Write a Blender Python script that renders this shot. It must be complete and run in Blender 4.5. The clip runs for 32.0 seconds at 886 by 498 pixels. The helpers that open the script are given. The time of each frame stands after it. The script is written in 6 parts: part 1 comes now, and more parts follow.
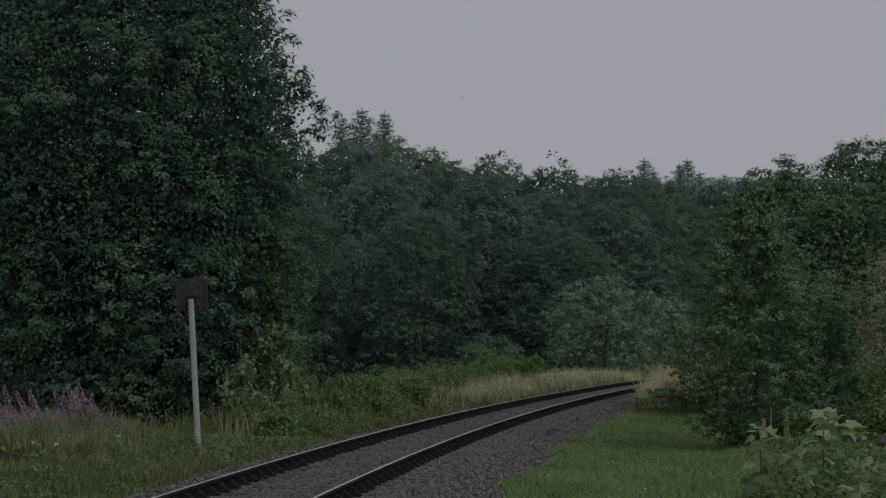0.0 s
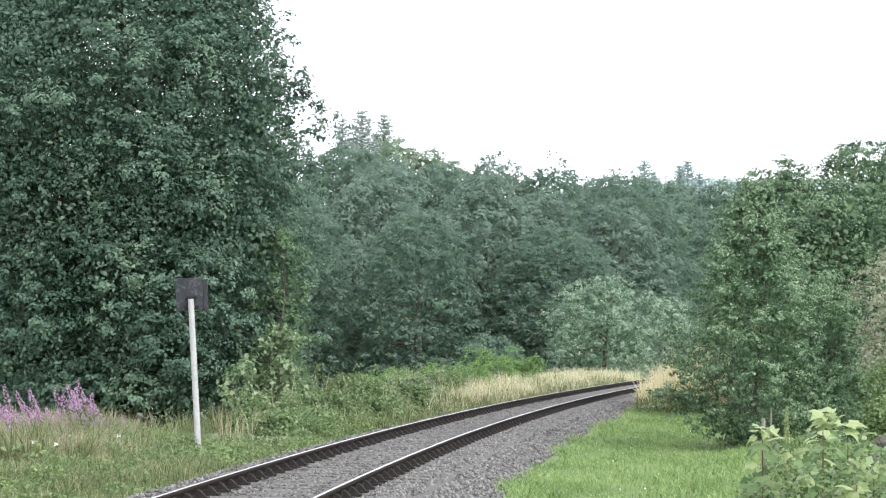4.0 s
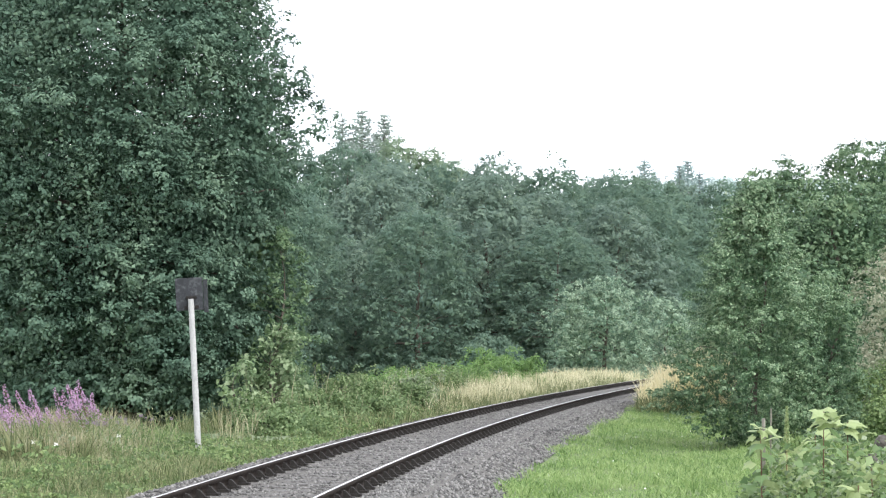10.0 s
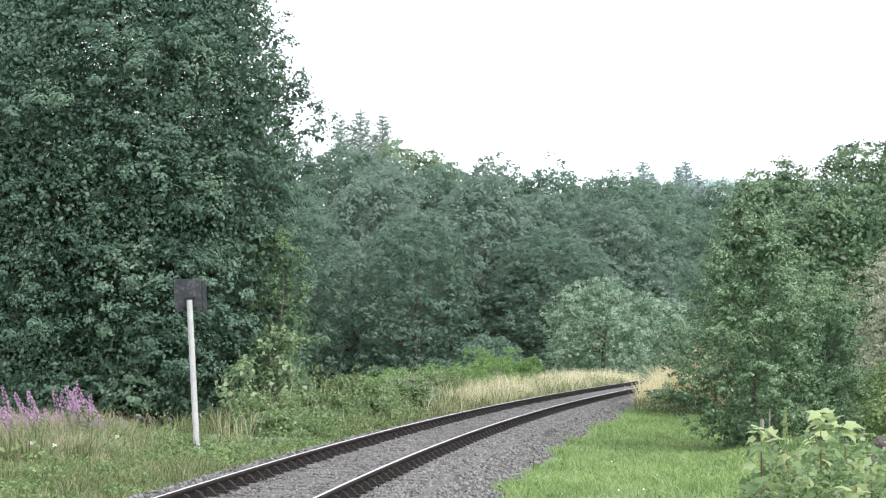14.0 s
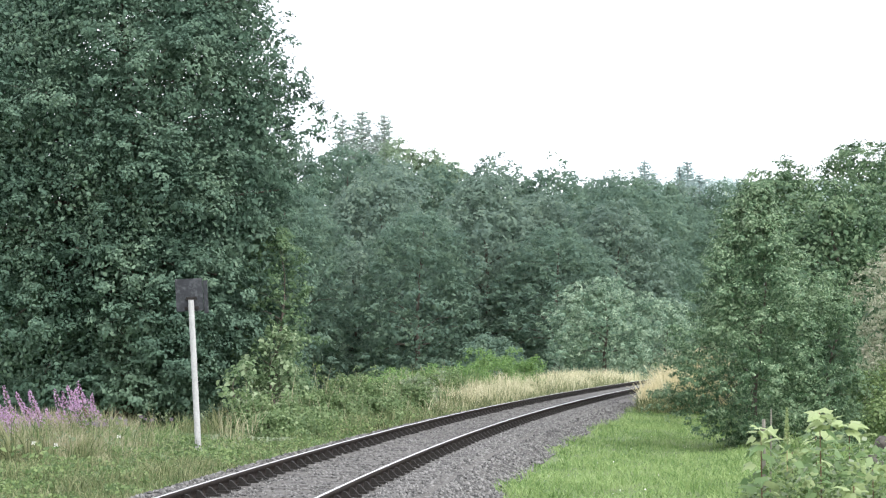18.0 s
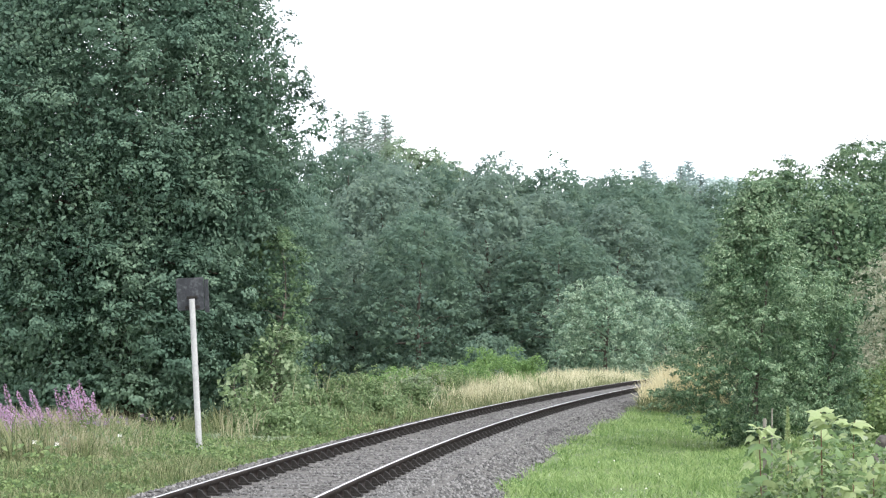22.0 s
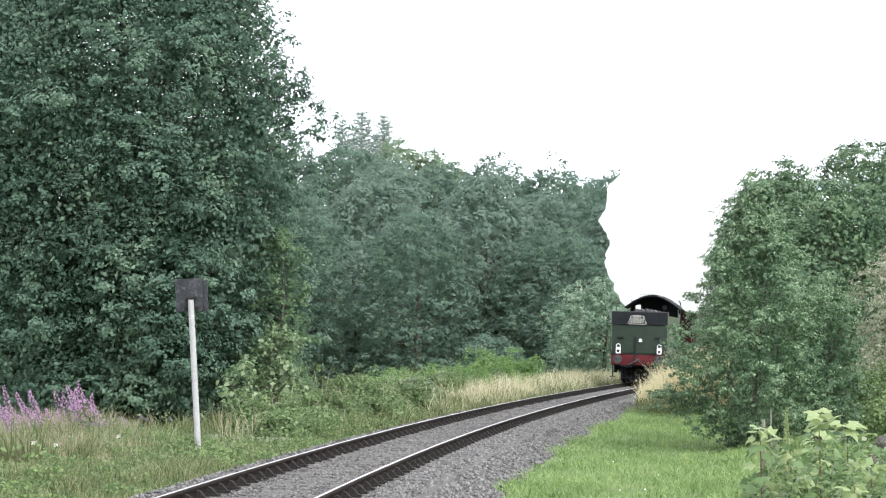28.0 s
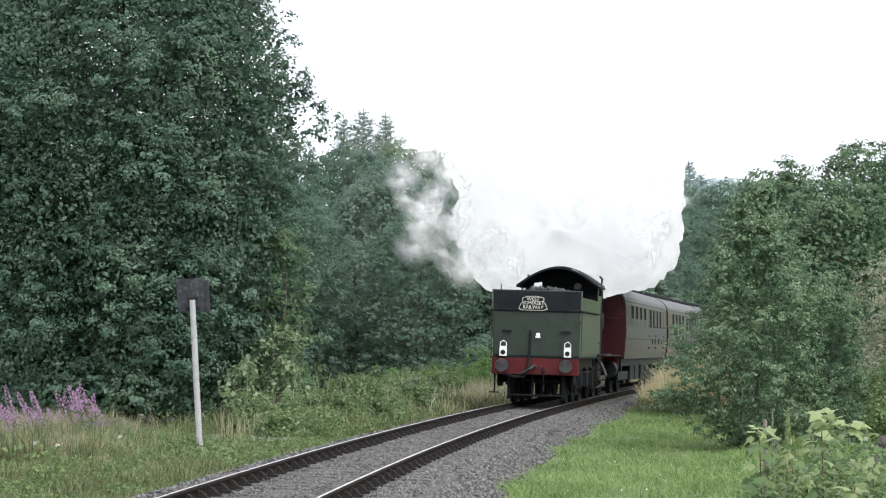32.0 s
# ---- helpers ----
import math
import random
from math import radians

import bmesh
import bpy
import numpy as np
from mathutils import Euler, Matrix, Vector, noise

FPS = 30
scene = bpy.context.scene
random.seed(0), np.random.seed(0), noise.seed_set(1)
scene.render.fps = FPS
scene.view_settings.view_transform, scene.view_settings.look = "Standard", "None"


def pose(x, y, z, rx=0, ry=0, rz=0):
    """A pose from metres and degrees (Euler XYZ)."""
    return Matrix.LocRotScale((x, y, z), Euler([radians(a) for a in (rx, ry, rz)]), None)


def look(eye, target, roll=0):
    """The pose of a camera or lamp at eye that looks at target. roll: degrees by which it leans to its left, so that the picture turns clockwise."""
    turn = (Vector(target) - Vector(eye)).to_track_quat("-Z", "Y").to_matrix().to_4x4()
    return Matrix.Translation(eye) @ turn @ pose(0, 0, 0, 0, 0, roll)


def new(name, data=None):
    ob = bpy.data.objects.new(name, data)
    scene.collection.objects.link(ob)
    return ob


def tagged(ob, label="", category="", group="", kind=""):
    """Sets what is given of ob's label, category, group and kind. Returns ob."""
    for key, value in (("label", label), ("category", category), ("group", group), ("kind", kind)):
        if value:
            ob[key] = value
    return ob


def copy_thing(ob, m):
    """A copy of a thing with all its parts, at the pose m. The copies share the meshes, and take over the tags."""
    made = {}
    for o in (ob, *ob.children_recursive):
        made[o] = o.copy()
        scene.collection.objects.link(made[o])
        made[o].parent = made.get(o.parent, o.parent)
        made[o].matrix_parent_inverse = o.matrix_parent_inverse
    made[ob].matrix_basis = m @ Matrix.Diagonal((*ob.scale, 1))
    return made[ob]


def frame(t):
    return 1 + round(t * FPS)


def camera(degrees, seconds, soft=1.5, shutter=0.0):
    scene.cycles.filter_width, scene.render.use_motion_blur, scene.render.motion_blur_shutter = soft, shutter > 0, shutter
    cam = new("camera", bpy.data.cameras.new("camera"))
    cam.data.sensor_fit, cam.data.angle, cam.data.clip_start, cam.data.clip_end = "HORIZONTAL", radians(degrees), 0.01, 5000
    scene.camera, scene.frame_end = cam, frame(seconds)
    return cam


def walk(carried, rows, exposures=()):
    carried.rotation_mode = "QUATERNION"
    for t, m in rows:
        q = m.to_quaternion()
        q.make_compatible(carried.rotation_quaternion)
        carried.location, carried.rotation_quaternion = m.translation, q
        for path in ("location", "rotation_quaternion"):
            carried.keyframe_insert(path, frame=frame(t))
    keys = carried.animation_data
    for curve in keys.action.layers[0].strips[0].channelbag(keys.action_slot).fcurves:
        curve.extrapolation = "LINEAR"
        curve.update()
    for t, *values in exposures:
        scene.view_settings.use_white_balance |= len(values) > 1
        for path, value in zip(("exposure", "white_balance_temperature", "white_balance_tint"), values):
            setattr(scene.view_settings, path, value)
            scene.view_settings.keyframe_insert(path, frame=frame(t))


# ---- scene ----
# camera: a long lens on a tripod that is nudged a little now and then
cam = camera(20.66, 32.0, soft=1.2)
EYE = 1.503
STEP = 0.01332


def aim(dx, dy):
    return pose(0, 0, EYE, 92.332 + dy * STEP, 0, dx * STEP)


walk(cam, [(0, aim(0, 0)), (12.4, aim(0, 0)), (12.9, aim(-2.5, 1.6)), (17.0, aim(-2.2, 1.6)), (17.5, aim(0, 1.6)),
           (19.6, aim(0.3, 1.5)), (20.3, aim(1.6, 0)), (23.7, aim(1.8, 0)), (24.4, aim(0.6, 1.2)), (29.6, aim(-0.2, 1.5)),
           (30.6, aim(1, 1.5)), (32, aim(2.6, 1.5))],
     [(0, -2.72), (0.5, -1.65), (0.95, 0), (28.3, 0), (32, -0.5)])

# ---- light: bright hazy overcast, a veiled sun high on the right ----
SUN_UP, SUN_ROUND = radians(42), radians(142)
world = bpy.data.worlds.new("sky")
scene.world = world
world.use_nodes = True
wt = world.node_tree
wt.nodes.clear()
w_sky = wt.nodes.new("ShaderNodeTexSky")
w_sky.sky_type, w_sky.sun_disc = "NISHITA", False
w_sky.sun_elevation, w_sky.sun_rotation = SUN_UP, SUN_ROUND
w_sky.air_density, w_sky.dust_density, w_sky.ozone_density = 1.0, 1.5, 1.0
w_gain = wt.nodes.new("ShaderNodeVectorMath")
w_gain.operation = "SCALE"
w_gain.inputs["Scale"].default_value = 0.1
w_mix = wt.nodes.new("ShaderNodeMix")
w_mix.data_type = "RGBA"
w_mix.inputs[0].default_value = 0.92
w_mix.inputs[7].default_value = (2.33, 2.36, 2.62, 1)
w_bg = wt.nodes.new("ShaderNodeBackground")
w_bg.inputs["Strength"].default_value = 1.0
w_out = wt.nodes.new("ShaderNodeOutputWorld")
wt.links.new(w_sky.outputs[0], w_gain.inputs[0])
wt.links.new(w_gain.outputs[0], w_mix.inputs[6])
wt.links.new(w_mix.outputs[2], w_bg.inputs[0])
wt.links.new(w_bg.outputs[0], w_out.inputs[0])
sun = new("sun", bpy.data.lights.new("sun", "SUN"))
sun.data.energy, sun.data.angle, sun.data.color = 4.4, radians(40), (1.0, 0.985, 0.96)
sun.matrix_world = look((60 * math.sin(SUN_ROUND), 60 * math.cos(SUN_ROUND), 60 * math.tan(SUN_UP)), (0, 0, 0))


# ---- materials ----
def material(name, colors, scale=4.0, rough=0.7, metal=0.0, bump=0.0, bump_scale=None, island=0.0, translucent=0.0, spec=0.4, coat=0.0,
             detail=6.0, space="Object", fine=None):
    """colors: two or three linear colours blended by noise; island: share of the blend that varies leaf by leaf."""
    m = bpy.data.materials.new(name)
    m.use_nodes = True
    t = m.node_tree
    t.nodes.clear()
    out = t.nodes.new("ShaderNodeOutputMaterial")
    b = t.nodes.new("ShaderNodeBsdfPrincipled")
    co = t.nodes.new("ShaderNodeTexCoord")
    n = t.nodes.new("ShaderNodeTexNoise")
    n.inputs["Scale"].default_value, n.inputs["Detail"].default_value = scale, detail
    src = co.outputs[space]
    t.links.new(src, n.inputs["Vector"])
    value = n.outputs["Fac"]
    if island:
        geo = t.nodes.new("ShaderNodeNewGeometry")
        mx = t.nodes.new("ShaderNodeMix")
        mx.inputs[0].default_value = island
        t.links.new(value, mx.inputs[2])
        t.links.new(geo.outputs["Random Per Island"], mx.inputs[3])
        value = mx.outputs[0]
    if fine:
        n3 = t.nodes.new("ShaderNodeTexNoise")
        n3.inputs["Scale"].default_value, n3.inputs["Detail"].default_value = fine, 4
        t.links.new(src, n3.inputs["Vector"])
        mx3 = t.nodes.new("ShaderNodeMix")
        mx3.inputs[0].default_value = 0.5
        t.links.new(value, mx3.inputs[2])
        t.links.new(n3.outputs["Fac"], mx3.inputs[3])
        value = mx3.outputs[0]
    ramp = t.nodes.new("ShaderNodeValToRGB")
    lo, hi = (0.1, 0.9) if island > 0.4 else (0.32, 0.68)
    k = len(colors)
    ramp.color_ramp.elements[0].position, ramp.color_ramp.elements[1].position = lo, hi
    ramp.color_ramp.elements[0].color, ramp.color_ramp.elements[1].color = (*colors[0], 1), (*colors[-1], 1)
    for i in range(1, k - 1):
        e = ramp.color_ramp.elements.new(lo + (hi - lo) * i / (k - 1))
        e.color = (*colors[i], 1)
    t.links.new(value, ramp.inputs[0])
    t.links.new(ramp.outputs[0], b.inputs["Base Color"])
    b.inputs["Roughness"].default_value, b.inputs["Metallic"].default_value = rough, metal
    b.inputs["Specular IOR Level"].default_value = spec
    b.inputs["Coat Weight"].default_value = coat
    b.inputs["Coat Roughness"].default_value = 0.12
    if bump:
        n2 = t.nodes.new("ShaderNodeTexNoise")
        n2.inputs["Scale"].default_value, n2.inputs["Detail"].default_value = bump_scale or scale * 4, 5
        t.links.new(src, n2.inputs["Vector"])
        bp = t.nodes.new("ShaderNodeBump")
        bp.inputs["Strength"].default_value, bp.inputs["Distance"].default_value = bump, 0.02
        t.links.new(n2.outputs["Fac"], bp.inputs["Height"])
        t.links.new(bp.outputs[0], b.inputs["Normal"])
    shader = b.outputs[0]
    if translucent:
        tr = t.nodes.new("ShaderNodeBsdfTranslucent")
        t.links.new(ramp.outputs[0], tr.inputs["Color"])
        ms = t.nodes.new("ShaderNodeMixShader")
        ms.inputs[0].default_value = translucent
        t.links.new(shader, ms.inputs[1])
        t.links.new(tr.outputs[0], ms.inputs[2])
        shader = ms.outputs[0]
    t.links.new(shader, out.inputs["Surface"])
    return m


def leafy(name, dark, mid, light, island=0.6, scale=0.8, rough=0.55, translucent=0.45, spec=0.3):
    return material(name, [dark, mid, light], scale, rough, island=island, translucent=translucent, spec=spec, detail=3)


M_OAK = leafy("oak_leaf", (0.056, 0.103, 0.073), (0.097, 0.163, 0.114), (0.180, 0.266, 0.182), translucent=0.38, island=0.2, spec=0.14)
M_OAK_SIDE = leafy("young_leaf", (0.085, 0.145, 0.068), (0.185, 0.270, 0.138), (0.400, 0.475, 0.300))
M_HAZEL = leafy("hazel_leaf", (0.055, 0.106, 0.055), (0.110, 0.186, 0.092), (0.220, 0.305, 0.155), island=0.5)
M_SAGE = leafy("mugwort_leaf", (0.105, 0.150, 0.085), (0.195, 0.255, 0.150), (0.340, 0.390, 0.265))
# the wood's leaves carry the distance haze in their colour: greyer, bluer green
M_WOOD_A = leafy("hazed_wood_leaf_a", (0.120, 0.188, 0.152), (0.153, 0.230, 0.172), (0.200, 0.280, 0.196), translucent=0.55, island=0.2, spec=0.04, rough=0.9)
M_WOOD_B = leafy("hazed_wood_leaf_b", (0.152, 0.218, 0.182), (0.186, 0.260, 0.205), (0.235, 0.312, 0.232), translucent=0.55, island=0.2, spec=0.06, rough=0.8)
# ridge leaves are paled for the haze in front of them
M_HILLTOP = leafy("hazed_ridge_leaf", (0.165, 0.232, 0.165), (0.225, 0.300, 0.200), (0.295, 0.375, 0.250), translucent=0.5, spec=0.06, rough=0.8)
# needles whitened to stand for haze, M_FARFIR for the farthest
M_FIR = leafy("hazed_fir_needle", (0.31, 0.38, 0.35), (0.38, 0.46, 0.41), (0.46, 0.53, 0.47), spec=0.06, rough=0.8)
M_FAR = leafy("hazed_far_leaf", (0.42, 0.51, 0.51), (0.48, 0.57, 0.56), (0.54, 0.63, 0.60), spec=0.06, rough=0.8)
M_FARFIR = leafy("hazed_far_fir_needle", (0.31, 0.41, 0.41), (0.38, 0.48, 0.47), (0.45, 0.55, 0.52), spec=0.06, rough=0.8)
M_BUSH = leafy("bush_leaf", (0.054, 0.110, 0.057), (0.118, 0.205, 0.106), (0.290, 0.390, 0.235), rough=0.45, spec=0.35, translucent=0.4, island=0.4)
M_WILLOW = leafy("willow_leaf", (0.112, 0.190, 0.132), (0.210, 0.312, 0.212), (0.370, 0.465, 0.335), translucent=0.4, island=0.35)
M_RIGHT = leafy("hedge_leaf", (0.050, 0.098, 0.055), (0.098, 0.170, 0.090), (0.210, 0.300, 0.165), translucent=0.4, island=0.3)
M_PALE = leafy("blossom_leaf", (0.14, 0.19, 0.11), (0.27, 0.30, 0.20), (0.46, 0.44, 0.35))
M_BRAMBLE = leafy("bramble_leaf", (0.075, 0.130, 0.055), (0.150, 0.225, 0.095), (0.285, 0.365, 0.190))
M_FERN = leafy("bracken_leaf", (0.085, 0.165, 0.055), (0.150, 0.260, 0.085), (0.250, 0.370, 0.140))
M_SAPLING = leafy("sycamore_leaf", (0.085, 0.155, 0.065), (0.155, 0.245, 0.105), (0.30, 0.385, 0.19))
M_YOUNG = leafy("young_sycamore_leaf", (0.20, 0.285, 0.11), (0.32, 0.40, 0.19), (0.48, 0.535, 0.32))
M_WEED = leafy("weed_leaf", (0.045, 0.082, 0.032), (0.125, 0.196, 0.072), (0.290, 0.370, 0.160), island=0.6)
M_TAN = leafy("dry_grass_blade", (0.20, 0.20, 0.115), (0.35, 0.335, 0.21), (0.53, 0.49, 0.35))
M_GOLD = leafy("golden_grass_blade", (0.35, 0.33, 0.19), (0.55, 0.52, 0.34), (0.75, 0.71, 0.50))
M_PLUME = leafy("feathery_grass_blade", (0.52, 0.47, 0.27), (0.72, 0.66, 0.42), (0.86, 0.81, 0.58), translucent=0.55)
M_VERGE = leafy("verge_grass_blade", (0.060, 0.082, 0.034), (0.140, 0.172, 0.075), (0.300, 0.310, 0.170), island=0.85)
M_LAWN = leafy("lawn_grass_blade", (0.098, 0.172, 0.054), (0.185, 0.285, 0.094), (0.305, 0.395, 0.170), island=0.35)
M_PINK = leafy("willowherb_petal", (0.31, 0.195, 0.31), (0.42, 0.28, 0.41), (0.53, 0.39, 0.52))
M_STRAW = material("straw_stem", [(0.34, 0.28, 0.14), (0.5, 0.42, 0.24)], 3, 0.8)
M_BARK = material("bark", [(0.05, 0.042, 0.034), (0.13, 0.11, 0.09)], 6, 0.9, bump=0.8, bump_scale=20)
M_PALEBARK = material("pale_fir_bark", [(0.20, 0.21, 0.20), (0.30, 0.31, 0.29)], 2, 0.9)
M_REDSTEM = material("reddish_stem", [(0.085, 0.045, 0.03), (0.16, 0.085, 0.05)], 9, 0.6)
M_GROUND = material("meadow_soil", [(0.055, 0.085, 0.032), (0.10, 0.145, 0.052), (0.145, 0.17, 0.075)], 0.7, 0.95, bump=0.6, bump_scale=9, fine=14)
M_BED = material("ballast_fines", [(0.048, 0.045, 0.040), (0.112, 0.107, 0.096)], 9, 0.95, bump=1.0, bump_scale=16, fine=30)
M_STONE = material("ballast_stone", [(0.048, 0.048, 0.046), (0.105, 0.104, 0.099), (0.215, 0.212, 0.20)], 3, 0.9, island=0.85, bump=0.4, bump_scale=40)
M_RAILTOP = material("polished_rail", [(0.52, 0.52, 0.50), (0.68, 0.68, 0.67)], 6, 0.35, 0.85)
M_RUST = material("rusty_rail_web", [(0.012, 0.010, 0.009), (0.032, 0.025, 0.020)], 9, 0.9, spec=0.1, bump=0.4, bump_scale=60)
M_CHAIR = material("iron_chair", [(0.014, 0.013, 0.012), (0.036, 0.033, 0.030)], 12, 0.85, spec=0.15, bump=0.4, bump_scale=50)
M_SLEEPER = material("tarred_sleeper", [(0.055, 0.053, 0.050), (0.125, 0.122, 0.115)], 7, 0.9, bump=0.6, bump_scale=30)
M_POST = material("white_post_paint", [(0.27, 0.275, 0.27), (0.41, 0.415, 0.405)], 5, 0.6, bump=0.2, bump_scale=30, fine=25)
M_SIGNBACK = material("weathered_sign_back", [(0.009, 0.011, 0.013), (0.019, 0.022, 0.026), (0.075, 0.08, 0.085)], 7, 0.7, bump=0.3, fine=22)
M_STAKE = material("grey_weathered_wood", [(0.13, 0.125, 0.10), (0.24, 0.23, 0.19)], 9, 0.9, bump=0.4, bump_scale=40)
M_ROCK = material("dark_rock", [(0.016, 0.015, 0.012), (0.045, 0.041, 0.034), (0.10, 0.095, 0.08)], 5, 0.9, bump=0.7, bump_scale=15)


# ---- mesh helpers ----
def link_mesh(name, me, mat, parent=None, label="", smooth=False):
    if mat:
        me.materials.append(mat)
    if smooth:
        me.polygons.foreach_set("use_smooth", [True] * len(me.polygons))
    ob = new(name, me)
    if parent:
        ob.parent = parent
    if label:
        ob["label"] = label
    return ob


def part(name, bm, mat, parent=None, label="", smooth=False):
    me = bpy.data.meshes.new(name)
    bm.to_mesh(me)
    bm.free()
    return link_mesh(name, me, mat, parent, label, smooth)


def arrays(name, verts, faces):
    """A mesh from numpy arrays: n x 3 vertices, m x k faces."""
    me = bpy.data.meshes.new(name)
    k = faces.shape[1]
    me.vertices.add(len(verts))
    me.vertices.foreach_set("co", verts.astype(np.float32).ravel())
    me.loops.add(faces.size)
    me.loops.foreach_set("vertex_index", faces.astype(np.int32).ravel())
    me.polygons.add(len(faces))
    me.polygons.foreach_set("loop_start", np.arange(0, faces.size, k, dtype=np.int32))
    me.update(calc_edges=True)
    return me


def box(bm, x0, x1, y0, y1, z0, z1, bevel=0.0):
    r = bmesh.ops.create_cube(bm, size=1, matrix=Matrix.LocRotScale(((x0 + x1) / 2, (y0 + y1) / 2, (z0 + z1) / 2), None, (x1 - x0, y1 - y0, z1 - z0)))
    if bevel:
        es = list({e for v in r["verts"] for e in v.link_edges})
        bmesh.ops.bevel(bm, geom=es, offset=bevel, segments=2, affect="EDGES", profile=0.6)


def rod(bm, a, b, r, r2=None, seg=10, caps=True):
    a, b = Vector(a), Vector(b)
    d = b - a
    m = Matrix.Translation((a + b) / 2) @ d.to_track_quat("Z", "Y").to_matrix().to_4x4()
    bmesh.ops.create_cone(bm, cap_ends=caps, segments=seg, radius1=r, radius2=r if r2 is None else r2, depth=d.length, matrix=m)


def tube(bm, pts, radii, sides=7):
    rings = []
    for i, p in enumerate(pts):
        p = Vector(p)
        d = Vector(pts[min(i + 1, len(pts) - 1)]) - Vector(pts[max(i - 1, 0)])
        q = d.to_track_quat("Z", "Y")
        rings.append([bm.verts.new(p + q @ Vector((radii[i] * math.cos(a), radii[i] * math.sin(a), 0))) for a in [2 * math.pi * k / sides for k in range(sides)]])
    for r0, r1 in zip(rings, rings[1:]):
        for k in range(sides):
            bm.faces.new((r0[k], r0[(k + 1) % sides], r1[(k + 1) % sides], r1[k]))
    bm.faces.new(rings[-1])
    bm.faces.new(rings[0][::-1])


def prism(bm, outline, y0, y1):
    """A solid from an outline of (x, z), between y0 and y1."""
    a = [bm.verts.new((x, y0, z)) for x, z in outline]
    b = [bm.verts.new((x, y1, z)) for x, z in outline]
    n = len(a)
    bm.faces.new(a)
    bm.faces.new(b[::-1])
    for i in range(n):
        bm.faces.new((a[i], b[i], b[(i + 1) % n], a[(i + 1) % n]))
    bmesh.ops.recalc_face_normals(bm, faces=bm.faces[:])


# ---- the line of the track: a curve to the right, away from the eye ----
C_A, C_B, C_C, C_D = -3.384, 0.02798, 0.0010698, -2.49e-6
Y_END = 110.0
S_END = C_B + 2 * C_C * Y_END + 3 * C_D * Y_END ** 2
BEND = 0.0009
CANT = 0.0411


def line_x(y):
    u = np.minimum(y, Y_END)
    v = np.maximum(y - Y_END, 0)
    return C_A + C_B * u + C_C * u ** 2 + C_D * u ** 3 + S_END * v + BEND / 2 * v ** 2


def line_slope(y):
    u = np.minimum(y, Y_END)
    return C_B + 2 * C_C * u + 3 * C_D * u ** 2 + BEND * np.maximum(y - Y_END, 0)


_ys = np.arange(-20, 620, 0.25)
_arc = np.concatenate([[0], np.cumsum(np.hypot(np.diff(_ys), np.diff(line_x(_ys))))])


def y_at(arc):
    return float(np.interp(arc, _arc, _ys))


def arc_at(y):
    return float(np.interp(y, _ys, _arc))


def on_track(arc, dx=0.0, dz=0.0):
    """A pose on the track: local y runs along the line away from the eye, x to its right, z up from the railhead, leaning with the cant."""
    y = y_at(arc)
    turn = math.degrees(math.atan(float(line_slope(y))))
    return pose(float(line_x(y)), y, 0, 0, 0, -turn) @ pose(0, 0, 0, 0, math.degrees(CANT / 1.505), 0) @ pose(dx, 0, dz)


def offset(s, y):
    """The point s metres to the right of the track's centre, at y."""
    sl = line_slope(y)
    c = 1 / np.sqrt(1 + sl * sl)
    return line_x(y) + s * c, y - s * sl * c


# ---- ground ----
def smooth(a, b, v):
    u = np.clip((v - a) / (b - a), 0, 1)
    return u * u * (3 - 2 * u)


def ground_z(s, y):
    """The ground's height, s metres to the right of the track."""
    s, y = np.asarray(s, float), np.asarray(y, float)
    z = -0.42 + 0.10 * smooth(-1.8, -2.6, s) - 0.04 * smooth(2.2, 3.2, s) + 0.10 * smooth(60, 85, y)
    z = z - 1.2 * smooth(-9, -22, s) + 0.4 * smooth(9, 20, s)
    z = z + (0.06 * np.sin(s * 0.9 + 1.3) * np.sin(y * 0.31) + 0.035 * np.sin(s * 2.3 + y * 0.5) * np.sin(y * 0.83 + 0.4)) * smooth(2.4, 4.0, abs(s))
    z = z + 3.0 * smooth(170, 330, y) * smooth(-5, -30, s)
    hill = 98 * smooth(620, 1500, y) * (0.75 + 0.25 * np.sin(s * 0.004 + 0.6)) + 6 * np.sin(s * 0.021) * np.sin(y * 0.011) * smooth(700, 1300, y)
    return z + hill


def build_ground():
    ys = np.concatenate([np.arange(-40, 10, 5), np.arange(10, 130, 0.8), np.arange(130, 300, 6), np.arange(300, 1700, 40), np.arange(1700, 4600, 300)])
    ss = np.concatenate([-np.geomspace(2400, 40, 16), np.arange(-36, -7, 3), np.arange(-7, 9, 0.4), np.arange(9, 40, 3), np.geomspace(42, 2400, 16)])
    yy, sg = np.meshgrid(ys, ss, indexing="ij")
    zz = ground_z(sg, yy)
    xx = line_x(np.minimum(yy, 300)) + sg
    v = np.stack([xx, yy, zz], -1).reshape(-1, 3)
    ny, ns = yy.shape
    i = (np.arange(ny - 1)[:, None] * ns + np.arange(ns - 1)[None, :]).ravel()
    f = np.stack([i, i + 1, i + ns + 1, i + ns], 1)
    ob = link_mesh("ground", arrays("ground", v, f), M_GROUND, smooth=True)
    tagged(ob, "grassy railway verge and rolling green fields", "ground", kind="structure")


build_ground()


def gz(x, y):
    return float(ground_z(x - float(line_x(y)), y))


